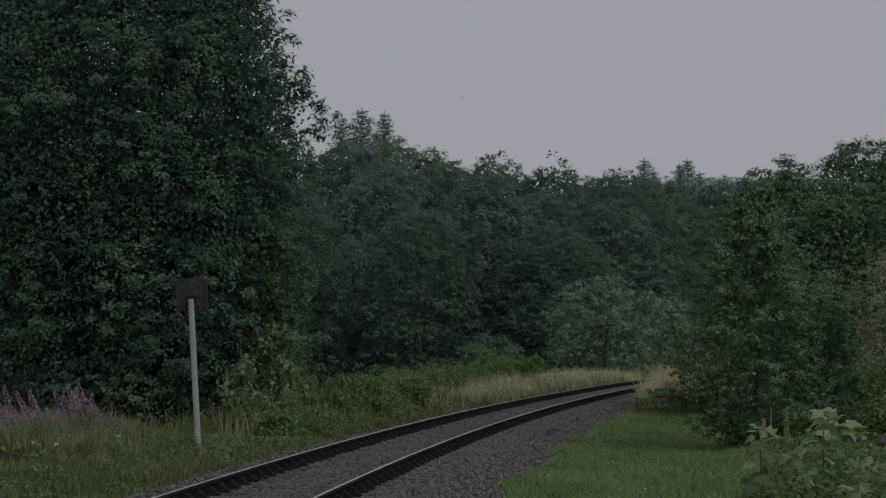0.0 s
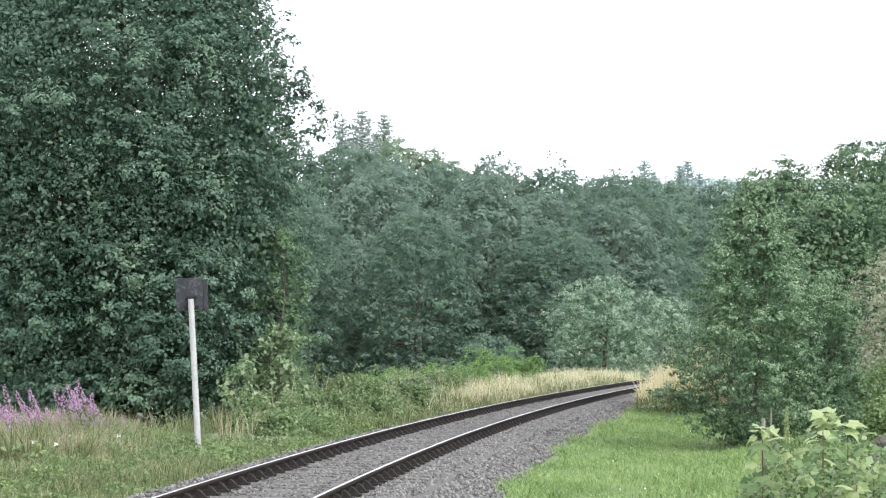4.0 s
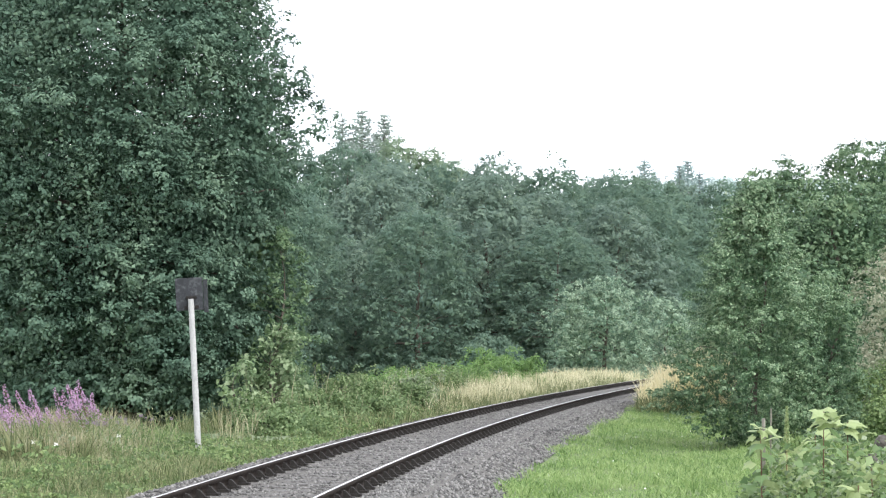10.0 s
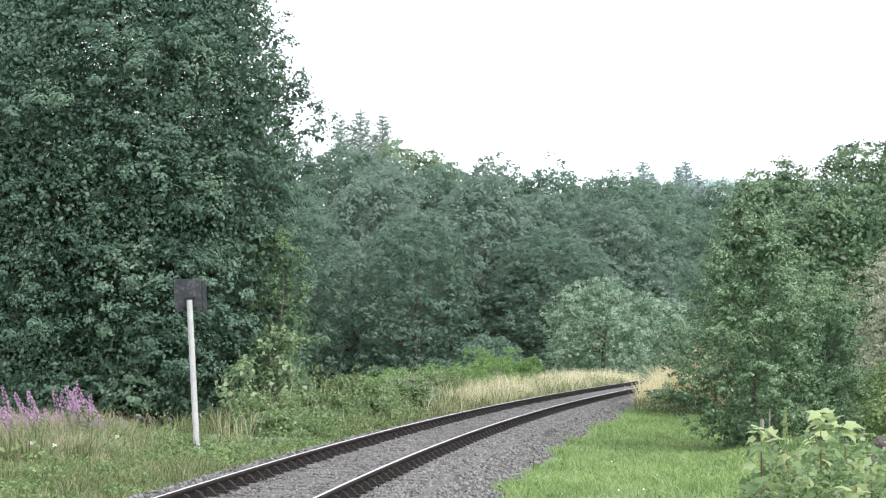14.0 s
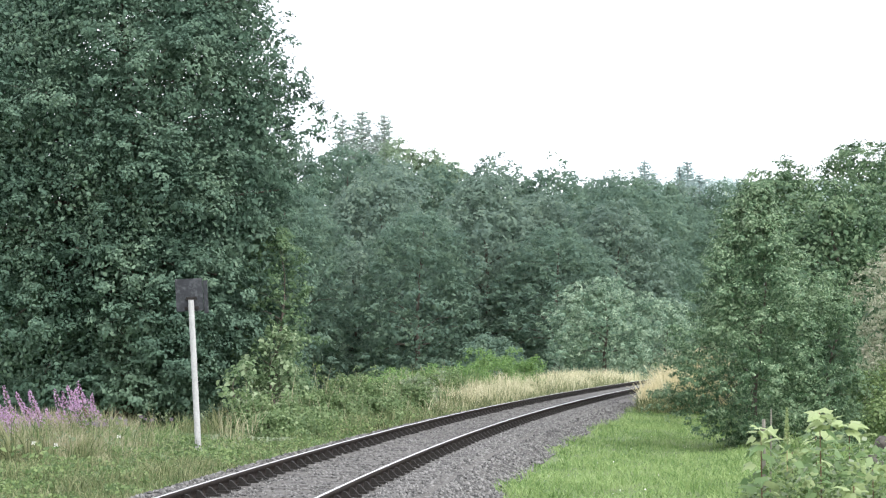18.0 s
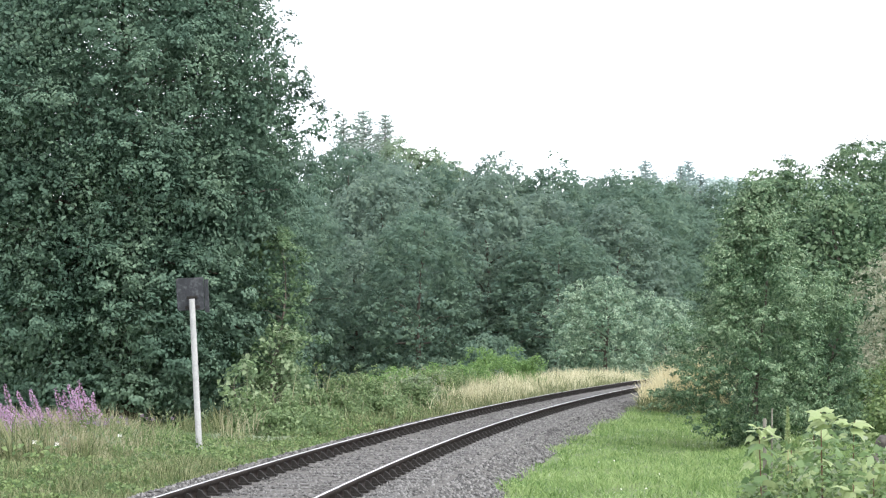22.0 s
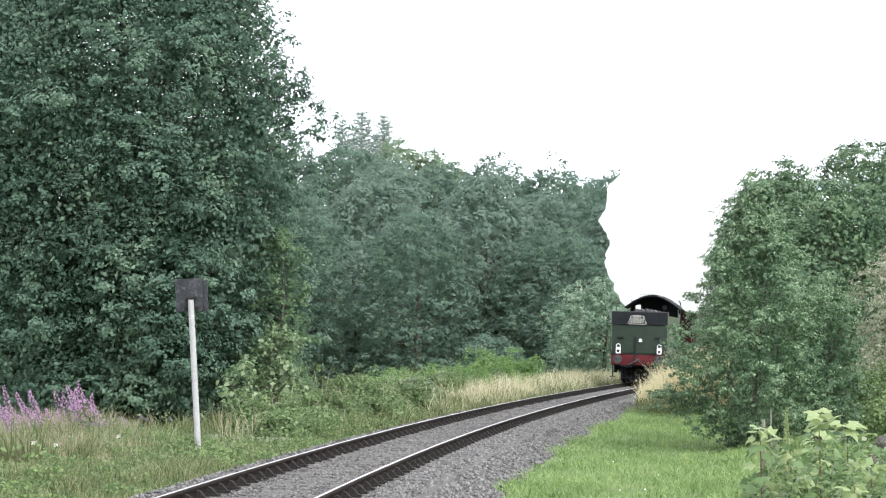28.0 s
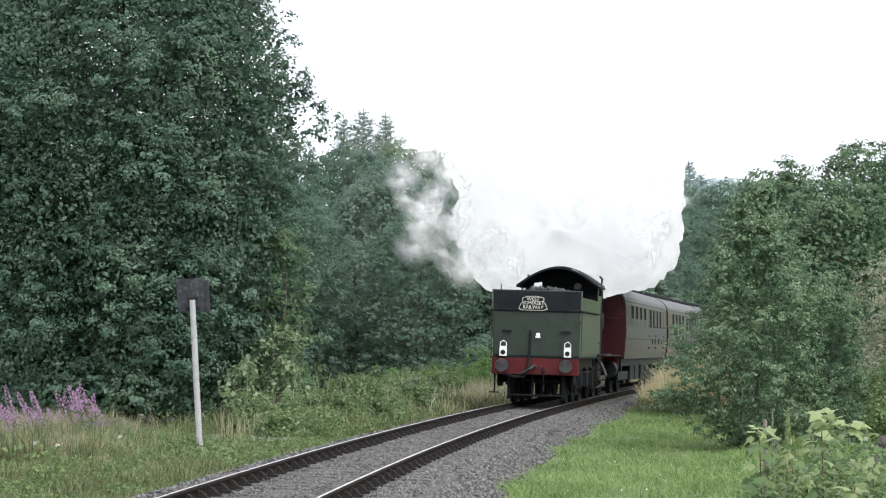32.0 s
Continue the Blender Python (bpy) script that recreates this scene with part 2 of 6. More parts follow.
def build_track():
    """The permanent way: ballast bed, sleepers, chairs and two rails."""
    ys = np.arange(12, 330, 0.7)
    prof = [(-2.05, -0.50), (-1.75, -0.26), (-1.45, -0.17), (-0.6, -0.155), (0, -0.165), (0.6, -0.155), (1.35, -0.18), (1.75, -0.26), (2.1, -0.36), (2.35, -0.50)]
    rows = []
    for s, z in prof:
        x, y = offset(s, ys)
        rows.append(np.stack([x, y, np.full_like(ys, z) - s * CANT / 1.5 * (abs(s) < 1.6) + 0.012 * np.sin(ys * 2.3 + s * 5)], 1))
    v = np.stack(rows, 1).reshape(-1, 3)
    k = len(prof)
    i = (np.arange(len(ys) - 1)[:, None] * k + np.arange(k - 1)[None, :]).ravel()
    bed = link_mesh("ballast_bed", arrays("ballast_bed", v, np.stack([i, i + 1, i + k + 1, i + k], 1)), M_BED, smooth=True)
    tagged(bed, "grey crushed stone ballast bed under the track", "ballast", kind="structure")
    track = tagged(new("railway_track"), "single curved railway track with worn shiny railheads", "railway track", kind="structure")
    # bullhead rails, swept along the line
    web = [(-0.022, -0.0005), (-0.031, -0.003), (-0.035, -0.012), (-0.035, -0.04), (-0.010, -0.055), (-0.010, -0.115), (-0.034, -0.13), (-0.034, -0.145), (0.034, -0.145), (0.034, -0.13), (0.010, -0.115), (0.010, -0.055), (0.035, -0.04), (0.035, -0.012), (0.031, -0.003), (0.022, -0.0005)]
    top = [(-0.019, -0.002), (-0.017, 0.001), (0.017, 0.001), (0.019, -0.002)]
    for side in (-1, 1):
        for name, prof2, mat, close in (("rail", web, M_RUST, True), ("railhead", top, M_RAILTOP, False)):
            pts = []
            for ds, z in prof2:
                x, y = offset(side * 0.7525 + ds, ys)
                pts.append(np.stack([x, y, np.full_like(ys, z - side * CANT / 2)], 1))
            v = np.stack(pts, 1).reshape(-1, 3)
            k = len(prof2)
            n = k if close else k - 1
            a = np.arange(len(ys) - 1)[:, None] * k
            j, j2 = np.arange(n)[None, :], (np.arange(n)[None, :] + 1) % k
            f = np.stack([(a + j).ravel(), (a + k + j).ravel(), (a + k + j2).ravel(), (a + j2).ravel()], 1)
            if name == "rail":
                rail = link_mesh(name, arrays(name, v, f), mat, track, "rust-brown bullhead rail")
            else:
                link_mesh(name, arrays(name, v, f), mat, rail, "polished running surface")
    bm = bmesh.new()
    box(bm, -1.28, 1.28, -0.125, 0.125, -0.30, -0.155, 0.012)
    sleeper = part("sleeper", bm, M_SLEEPER, track)
    bm = bmesh.new()
    box(bm, -0.17, 0.17, -0.085, 0.085, -0.157, -0.122)
    for sx in (-1, 1):
        prism(bm, [(sx * 0.045, -0.122), (sx * 0.145, -0.122), (sx * 0.08, -0.055), (sx * 0.045, -0.045)], -0.04, 0.04)
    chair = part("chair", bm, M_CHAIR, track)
    a0 = arc_at(16)
    for i in range(150):
        m = on_track(a0 + i * 0.69)
        for proto, dx in ((sleeper, 0), (chair, -0.7525), (chair, 0.7525)):
            if i == 0 and proto is sleeper:
                proto.matrix_basis = m
                continue
            if i == 0 and dx < 0:
                proto.matrix_basis = m @ pose(dx, 0, 0)
                continue
            o = proto.copy()
            scene.collection.objects.link(o)
            o.parent = track
            o.matrix_basis = m @ pose(dx, 0, 0)


build_track()


# ---- foliage helpers ----
def unit(v):
    return v / (np.linalg.norm(v, axis=1, keepdims=True) + 1e-9)


def leaf_mesh(name, pos, nrm, size, rng, aspect=0.75, droop=0.06):
    """One folded four-cornered leaf per row of pos, facing nrm."""
    n = len(pos)
    t = unit(np.cross(nrm, unit(rng.normal(size=(n, 3)))))
    b = np.cross(nrm, t)
    ln = (size * rng.uniform(0.6, 1.3, n))[:, None]
    fold = nrm * ln * rng.uniform(0.05, 0.25, n)[:, None]
    base = pos - t * ln * 0.5
    tip = pos + t * ln * 0.5 - np.array([0, 0, 1]) * ln * droop
    left = pos + b * ln * aspect * 0.5 + fold
    right = pos - b * ln * aspect * 0.5 + fold
    v = np.stack([base, left, tip, right], 1).reshape(-1, 3)
    return arrays(name, v, np.arange(4 * n).reshape(-1, 4))


def lobe_leaves(rng, centres, radii, per_area, leaf, flat=0.8, up=0.3, calm=0.0):
    """Leaves over the upper shells of many lobes: their places and the ways they face."""
    ps, ns = [], []
    for c, r in zip(centres, radii):
        n = max(6, int(per_area * r * r))
        d = unit(rng.normal(size=(n, 3)) + np.array([0, 0, up]))
        k = r * (1 - 0.55 * rng.random(n) ** 1.8)
        p = d * k[:, None]
        p[:, 2] *= flat
        ps.append(c + p + rng.normal(size=(n, 3)) * (leaf * 0.3 + calm * 0.1))
        ns.append(unit(d * (1 - calm) + np.array([0, -0.1 - 0.5 * calm, 0.5 + 0.3 * calm]) + rng.normal(size=(n, 3)) * (0.38 - 0.15 * calm)))
    return np.concatenate(ps), np.concatenate(ns)


def crown_lobes(rng, n, shape, base, top, lobe, inner=0.5, squash=1.0):
    """Lobes filling a crown whose radius at a share h of its height is shape(h)."""
    cs, rs = [], []
    while len(cs) < n:
        h = rng.random()
        a = rng.random() * 2 * math.pi
        big = shape(h) * (0.86 + 0.22 * math.sin(a * 3 + h * 7 + n) * math.cos(a * 2 - h * 5))
        k = inner + (1 - inner) * rng.random() ** 0.6
        cs.append((big * k * math.cos(a), big * k * math.sin(a) * squash, base + (top - base) * h))
        rs.append(lobe * rng.uniform(0.55, 1.2))
    return np.array(cs), np.array(rs)


def trunk_part(tree, rng, height, radius, centres, limbs, mat=None, wander=0.25, low=0.3):
    """A tapered, slightly crooked trunk with limbs that reach for the lobes."""
    bm = bmesh.new()
    pts, k = [], 7
    for i in range(k + 1):
        u = i / k
        w = wander * u
        pts.append((w * math.sin(u * 5 + height), w * math.cos(u * 4 + radius * 9), height * u - 0.25 * (i == 0)))
    rad = [radius * (1.35 if i == 0 else 1 - 0.88 * i / k) for i in range(k + 1)]
    tube(bm, pts, rad, 9)
    order = rng.permutation(len(centres))[:limbs]
    for j in order:
        c = Vector(centres[j])
        u = min(0.92, max(low, (c.z - 0.35 * math.hypot(c.x, c.y)) / height))
        i = min(k - 1, int(u * k))
        a = Vector(pts[i]).lerp(Vector(pts[i + 1]), u * k - i)
        mid = a.lerp(c, 0.5) + Vector((0, 0, 0.12 * (c - a).length))
        r = radius * (1 - 0.85 * u) * 0.42
        tube(bm, [a, mid, c], [r, r * 0.6, r * 0.15], 5)
    return part("trunk", bm, mat or M_BARK, tree, smooth=True)


def make_tree(name, rng, shape, base, top, n, lobe, per_area, leaf, mat, trunk_r, limbs, label, category="tree", group="", inner=0.5, flat=0.8, up=0.3, extra=(), aspect=0.75, core=0, core_leaf=0.4, deep=0.62, calm=0.0):
    tree = tagged(new(name), label, category, group)
    cs, rs = crown_lobes(rng, n, shape, base, top, lobe, inner)
    if len(extra):
        cs = np.concatenate([cs, np.array([e[:3] for e in extra])])
        rs = np.concatenate([rs, np.array([e[3] for e in extra])])
    p, nn = lobe_leaves(rng, cs, rs, per_area, leaf, flat, up, calm)
    size = np.full(len(p), leaf)
    if core:
        # larger leaves deep in the crown
        h, a, k = rng.random(core), rng.uniform(0, 2 * math.pi, core), deep * np.sqrt(rng.random(core))
        r = np.array([shape(float(v)) for v in h]) * k
        p = np.concatenate([p, np.stack([r * np.cos(a), r * np.sin(a), top * h * 0.95], 1)])
        nn = np.concatenate([nn, unit(rng.normal(size=(core, 3)) + np.array([0, -0.8, 0.2]))])
        size = np.concatenate([size, np.full(core, core_leaf)])
    link_mesh("crown", leaf_mesh("crown", p, nn, size, rng, aspect), mat, tree)
    trunk_part(tree, rng, top * 0.9, trunk_r, cs, limbs)
    return tree


def bough_leaves(rng, shape, base, top, boughs, bough_r, clusters, cluster_r, per, leaf, inner=0.55, droop=0.35, extra=()):
    """Leaves in clusters, clusters on the upper sides of drooping boughs, boughs all over the crown."""
    i = np.arange(boughs)
    h = ((i + rng.random(boughs)) / boughs) ** 0.9
    a = i * 2.39996 + rng.normal(size=boughs) * 0.5
    big = np.array([shape(float(v)) for v in h]) * (0.90 + 0.16 * np.sin(a * 3 + h * 9) * np.cos(a * 2 - h * 6))
    k = inner + (1 - inner) * rng.random(boughs) ** 0.45
    br = bough_r * rng.uniform(0.6, 1.25, boughs) * np.clip(1.2 - 0.4 * h, 0.5, 1.2)
    reach = np.maximum(big * k - br * 0.45, 0.05)
    bc = np.stack([reach * np.cos(a), reach * np.sin(a), base + (top - base) * h], 1)
    out = np.stack([np.cos(a), np.sin(a), np.zeros(boughs)], 1)
    if len(extra):
        e = np.array(extra)
        bc, br = np.concatenate([bc, e[:, :3]]), np.concatenate([br, e[:, 3]])
        out = np.concatenate([out, unit(e[:, :3] * np.array([1, 1, 0]) + 1e-6)])
    # clusters
    n = np.maximum(2, (clusters * (br / bough_r) ** 2).astype(int))
    b = np.repeat(np.arange(len(bc)), n)
    d = unit(rng.normal(size=(len(b), 3)) + np.array([0, 0, 0.55]) + out[b] * 0.35)
    cp = d * (br[b] * rng.uniform(0.55, 1.05, len(b)))[:, None] * np.array([1, 1, 0.55])
    cp[:, 2] -= droop * np.einsum("ij,ij->i", cp, out[b]) * rng.uniform(0.6, 1.4, len(b))
    cc = bc[b] + cp
    face = unit(d + np.array([0, 0, 0.6]))
    # leaves
    m = np.maximum(4, (per * rng.uniform(0.5, 1.4, len(cc))).astype(int))
    c = np.repeat(np.arange(len(cc)), m)
    cr = cluster_r * rng.uniform(0.6, 1.3, len(cc))
    dd = unit(rng.normal(size=(len(c), 3)) + face[c] * 0.5)
    lp = cc[c] + dd * (cr[c] * rng.random(len(c)) ** 0.5)[:, None] * np.array([1, 1, 0.6])
    ln = unit(face[c] * 0.9 + dd * 0.5 + np.array([0, -0.1, 0.2]) + rng.normal(size=dd.shape) * 0.22)
    return lp, ln, bc


def bough_tree(name, rng, shape, base, top, boughs, bough_r, clusters, cluster_r, per, leaf, mat, trunk_r, limbs, label, category="tree", group="",
               inner=0.55, droop=0.35, extra=(), aspect=0.6, core=0, core_leaf=0.4, deep=0.7):
    tree = tagged(new(name), label, category, group)
    p, nn, cs = bough_leaves(rng, shape, base, top, boughs, bough_r, clusters, cluster_r, per, leaf, inner, droop, extra)
    size = np.full(len(p), leaf)
    if core:
        h, a, k = rng.random(core), rng.uniform(0, 2 * math.pi, core), deep * np.sqrt(rng.random(core))
        r = np.array([shape(float(v)) for v in h]) * k
        p = np.concatenate([p, np.stack([r * np.cos(a), r * np.sin(a), base + (top - base) * h * 0.95], 1)])
        nn = np.concatenate([nn, unit(rng.normal(size=(core, 3)) + np.array([0, -0.5, 0.3]))])
        size = np.concatenate([size, np.full(core, core_leaf)])
    link_mesh("crown", leaf_mesh("crown", p, nn, size, rng, aspect), mat, tree)
    trunk_part(tree, rng, top * 0.9, trunk_r, cs, limbs)
    return tree


def place_copy(ob, m):
    return copy_thing(ob, m @ Matrix.Diagonal((1 / ob.scale[0], 1 / ob.scale[1], 1 / ob.scale[2], 1)))


def blades(name, rng, xs, ys, zs, height, width, mat, lean=0.35, uneven=0.2):
    """Grass: a bent two-piece blade per root."""
    n = len(xs)
    patch = rng.normal(size=400)[(np.floor(xs * 2.2 + 0.7 * np.sin(ys * 3)) * 7 + np.floor(ys * 1.1 + 0.7 * np.sin(xs * 4)) * 13).astype(int) % 400]
    h = height * rng.uniform(0.4, 1.25, n) * np.clip(1 + uneven * patch, 0.3, 1.9)
    a = rng.uniform(0, 2 * math.pi, n)
    side = np.stack([np.cos(a), np.sin(a), np.zeros(n)], 1) * (width * rng.uniform(0.6, 1.3, n))[:, None]
    out = np.clip(rng.normal(size=(n, 2)) * lean, -0.9, 0.9)
    root = np.stack([xs, ys, zs], 1)
    bend = np.hypot(out[:, 0], out[:, 1])
    mid = root + np.stack([out[:, 0] * 0.3 * h, out[:, 1] * 0.3 * h, h * 0.55], 1)
    tip = root + np.stack([out[:, 0] * 0.8 * h, out[:, 1] * 0.8 * h, h * (1 - 0.3 * np.minimum(1, bend))], 1)
    v = np.stack([root - side, mid - side * 0.7, tip, mid + side * 0.9], 1).reshape(-1, 3)
    return arrays(name, v, np.arange(4 * n).reshape(-1, 4))


def fans(name, rng, centres, per, width):
    """Tufts: bent blades that fan out of each centre (x, y, z, height)."""
    c = np.repeat(np.array(centres), per, axis=0)
    n = len(c)
    a = rng.uniform(0, 2 * math.pi, n)
    k = np.abs(rng.normal(size=n)) * 0.34
    h = c[:, 3] * rng.uniform(0.45, 1.1, n)
    out = np.stack([np.cos(a), np.sin(a)], 1)
    root = np.stack([c[:, 0] + out[:, 0] * 0.1 * rng.random(n), c[:, 1] + out[:, 1] * 0.1 * rng.random(n), c[:, 2]], 1)
    b = rng.uniform(0, 2 * math.pi, n)
    side = np.stack([np.cos(b), np.sin(b), np.zeros(n)], 1) * (width * rng.uniform(0.6, 1.4, n))[:, None]
    mid = root + np.stack([out[:, 0] * k * 0.35 * h, out[:, 1] * k * 0.35 * h, h * 0.6], 1)
    tip = root + np.stack([out[:, 0] * k * h, out[:, 1] * k * h, h * (1 - 0.25 * np.minimum(1, k))], 1)
    v = np.stack([root - side, mid - side * 0.8, tip, mid + side], 1).reshape(-1, 3)
    return arrays(name, v, np.arange(4 * n).reshape(-1, 4))


# ---- trees ----
def dome(r, belly=0.4):
    return lambda h: r * math.sqrt(max(0.02, 1 - ((h - belly) / (1.02 - belly if h > belly else belly + 0.35)) ** 2))


def build_trees():
    rng = np.random.default_rng(11)
    # the great oak beside the pole
    tips = [(4.35, 0, 7.75, 0.34), (4.6, 0.2, 7.9, 0.22), (3.9, 0, 8.1, 0.55), (3.7, 0, 9.4, 0.55), (4.0, 0.2, 8.9, 0.35), (4.15, 0, 3.7, 0.55),
            (4.3, 0, 2.9, 0.5), (3.9, 0.3, 7.0, 0.4), (3.5, 0, 10.2, 0.5), (3.2, -0.5, 6.1, 0.7), (3.6, 0, 4.6, 0.6), (4.0, -0.3, 9.3, 0.4), (4.05, 0, 9.8, 0.3), (3.85, 0, 8.5, 0.5), (4.2, 0, 8.25, 0.3), (3.6, 0.4, 7.6, 0.6), (4.3, -0.2, 3.3, 0.4), (4.45, 0, 2.5, 0.35),
            (3.3, 0, 10.7, 0.45), (2.9, 0, 11.2, 0.45), (4.75, 0, 7.6, 0.16), (4.9, 0, 7.7, 0.1)]
    tips += [(rng.uniform(2.0, 3.7), rng.uniform(-1.6, 1.6), rng.uniform(7.0, 11.0), rng.uniform(0.35, 0.55)) for i in range(60)]
    for i in range(150):
        a = rng.uniform(math.pi * 1.05, math.pi * 1.95)
        tips.append((4.0 * math.cos(a) * rng.uniform(0.5, 1), 4.0 * math.sin(a) * rng.uniform(0.75, 1), rng.uniform(2.0, 6.8), rng.uniform(0.3, 0.5)))
    oak = bough_tree("oak_tree", rng, dome(4.75, 0.5), 0.35, 12.9, 490, 0.95, 19, 0.25, 30, 0.10, M_OAK, 0.34, 70,
                     "tall dense dark green oak tree on the verge", inner=0.45, extra=tips, aspect=0.62, core=82000, core_leaf=0.13, deep=0.9)
    oak.matrix_basis = pose(-7.8, 59, gz(-7.8, 59))
    oak2 = bough_tree("oak_tree", rng, dome(5.2, 0.5), 0.3, 13.2, 270, 1.05, 16, 0.28, 26, 0.115, M_OAK, 0.3, 40,
                      "broad dark green oak tree behind the willowherb", inner=0.5, aspect=0.62, core=46000, core_leaf=0.145, deep=0.88)
    oak2.matrix_basis = pose(-13.0, 64, gz(-13.0, 64))
    hazel = bough_tree("hazel_tree", rng, dome(1.15, 0.5), 0.4, 4.6, 40, 0.42, 12, 0.16, 20, 0.085, M_HAZEL, 0.06, 20,
                       "yellow-green hazel growing against the oak", inner=0.4, core=700, core_leaf=0.12)
    hazel.matrix_basis = pose(-3.95, 58, gz(-3.95, 58))
    # undergrowth in the oaks' shade
    for x, y, r, h in ((-6.2, 60.5, 1.5, 1.5), (-8.6, 61, 1.7, 1.4), (-11.0, 62, 1.8, 1.6)):
        b = make_tree("undergrowth_bush", rng, dome(r, 0.3), -0.1, h, 90, 0.3, 520, 0.11, M_OAK, 0.03, 10,
                      "dark shaded undergrowth bush beneath the oak", "bush", "undergrowth bushes")
        b.matrix_basis = pose(x, y, gz(x, y))
    # alder bush right of the line
    side = [(-1.75, -0.1, 0.85, 0.3), (-1.45, -0.1, 0.6, 0.32), (-1.15, -0.2, 0.38, 0.32), (-0.85, -0.3, 0.25, 0.3), (-1.5, 0, 0.95, 0.35), (-1.7, -0.3, 1.0, 0.35), (-1.5, -0.4, 1.5, 0.35), (0.1, 0, 5.1, 0.2), (-0.35, 0, 4.9, 0.2), (-0.5, 0, 4.5, 0.35), (1.3, 0, 3.2, 0.4), (1.7, 0, 2.6, 0.4)]
    for i in range(110):
        h, a = rng.random() ** 0.8, rng.uniform(0, 2 * math.pi)
        r = ((1.85 - 6.0 * max(0, 0.18 - h)) * (1 - h ** 1.6) + 0.08) * rng.uniform(1.0, 1.14)
        side += [(r * q * math.cos(a), r * q * math.sin(a), 5.0 * h + 0.25 * (q - 0.9), 0.16 - 0.07 * (q > 1)) for q in (0.92, 1.0, 1.08)]
    side += [(-1.5 - 0.17 * i, -0.3, 0.95 - 0.05 * i, 0.22 - 0.03 * i) for i in range(5)]
    bush = bough_tree("alder_bush", rng, lambda h: (2.1 - 8.5 * max(0, 0.22 - h)) * (1 - h ** 1.6) + 0.10, -0.1, 5.1, 300, 0.36, 16, 0.11, 15, 0.056, M_BUSH, 0.05, 12,
                      "conical mid-green alder bush beside the grass strip", "bush", inner=0.45, droop=-0.1, extra=side, aspect=0.6, core=7000, core_leaf=0.09, deep=0.75)
    bush.matrix_basis = pose(6.12, 47.5, gz(6.12, 47.5))
    # the darker hedge leaf paints in the shade low beside the tall bush
    beside = bough_tree("alder_bush", rng, dome(0.85, 0.4), 0.0, 3.0, 60, 0.36, 16, 0.11, 15, 0.06, M_RIGHT, 0.05, 20,
                        "lower alder bush leaning on the taller one, its shade painted as dark green", "bush", inner=0.45, droop=0.0, aspect=0.6, core=1800, core_leaf=0.1, deep=0.75)
    beside.matrix_basis = pose(7.75, 48.5, gz(7.75, 48.5))
    # willow by the far bend
    shoots = []
    for q in rng.uniform(-1, 1, 46):
        x, z = 3.5 * q, 5.2 * math.sqrt(1 - 0.72 * q * q)
        shoots += [(x * w, rng.uniform(-1.2, 0.6), z * w, 0.17) for w in (0.96, 1.03, 1.09 + rng.uniform(0, 0.05))]
    willow = bough_tree("willow_bush", rng, dome(3.7, 0.35), 0.2, 5.3, 120, 0.75, 13, 0.26, 15, 0.15, M_WILLOW, 0.14, 25,
                        "rounded pale grey-green willow bush beside the line", "bush", inner=0.6, droop=0.2, extra=shoots, aspect=0.5, core=2500, core_leaf=0.3, deep=0.8)
    willow.matrix_basis = pose(9.7, 146, gz(9.7, 146))
    willow2 = bough_tree("willow_bush", rng, dome(2.4, 0.4), 0.2, 4.6, 60, 0.7, 13, 0.26, 15, 0.15, M_WILLOW, 0.1, 15,
                         "smaller grey-green willow bush behind the other", "bush", inner=0.6, droop=0.2, aspect=0.5, core=1000, core_leaf=0.3, deep=0.8)
    willow2.matrix_basis = pose(13.6, 149, gz(13.6, 149))
    # trees behind the alder bush
    for x, y, top, r, more in ((10.2, 74, 7.5, 2.5, [(0.4, 0, 7.3, 0.5), (0.2, 0, 7.7, 0.35), (0.9, 0, 7.2, 0.5)]), (13.4, 77, 8.2, 3.2, [(-0.6, 0, 8.1, 0.4), (0.8, 0, 8.2, 0.35)]), (17.5, 84, 9.8, 4.0, []),
                               (12.4, 62, 4.4, 2.3, []), (13.2, 69, 6.2, 2.4, [(0.5, 0, 6.4, 0.4)]), (10.9, 67, 6.3, 1.9, []), (9.3, 68, 5.6, 1.6, []), (9.0, 60, 3.9, 1.5, [])):
        t = bough_tree("hedgerow_tree", rng, dome(r, 0.45), 0.2, top, int(32 * r * top / 6), 0.75, 15, 0.22, 22, 0.105, M_RIGHT, 0.18, 25,
                       "leafy mid-green hedgerow tree with an uneven top", "tree", "hedgerow trees", inner=0.5, extra=more, aspect=0.62, core=6500, core_leaf=0.17, deep=0.88)
        t.matrix_basis = pose(x, y, gz(x, y))
    pale = bough_tree("blossom_bush", rng, dome(1.9, 0.45), 0.1, 4.5, 90, 0.5, 14, 0.16, 16, 0.075, M_PALE, 0.07, 20,
                      "pale cream-flowered bush at the edge of the grass", "bush", inner=0.5, core=1800, core_leaf=0.13, deep=0.8)
    pale.matrix_basis = pose(10.4, 53, gz(10.4, 53))
    for x, y, r, h in ((9.2, 50, 1.0, 1.6), (8.4, 44, 0.8, 1.1), (10.5, 46, 1.2, 1.9)):
        b = make_tree("bramble_bush", rng, dome(r, 0.4), 0.0, h, 40, 0.3, 1500, 0.075, M_WEED, 0.02, 12,
                      "low green bramble bush at the grass edge", "bush", "bramble bushes")
        b.matrix_basis = pose(x, y, gz(x, y))
    # the wood beyond the bend
    protos = []
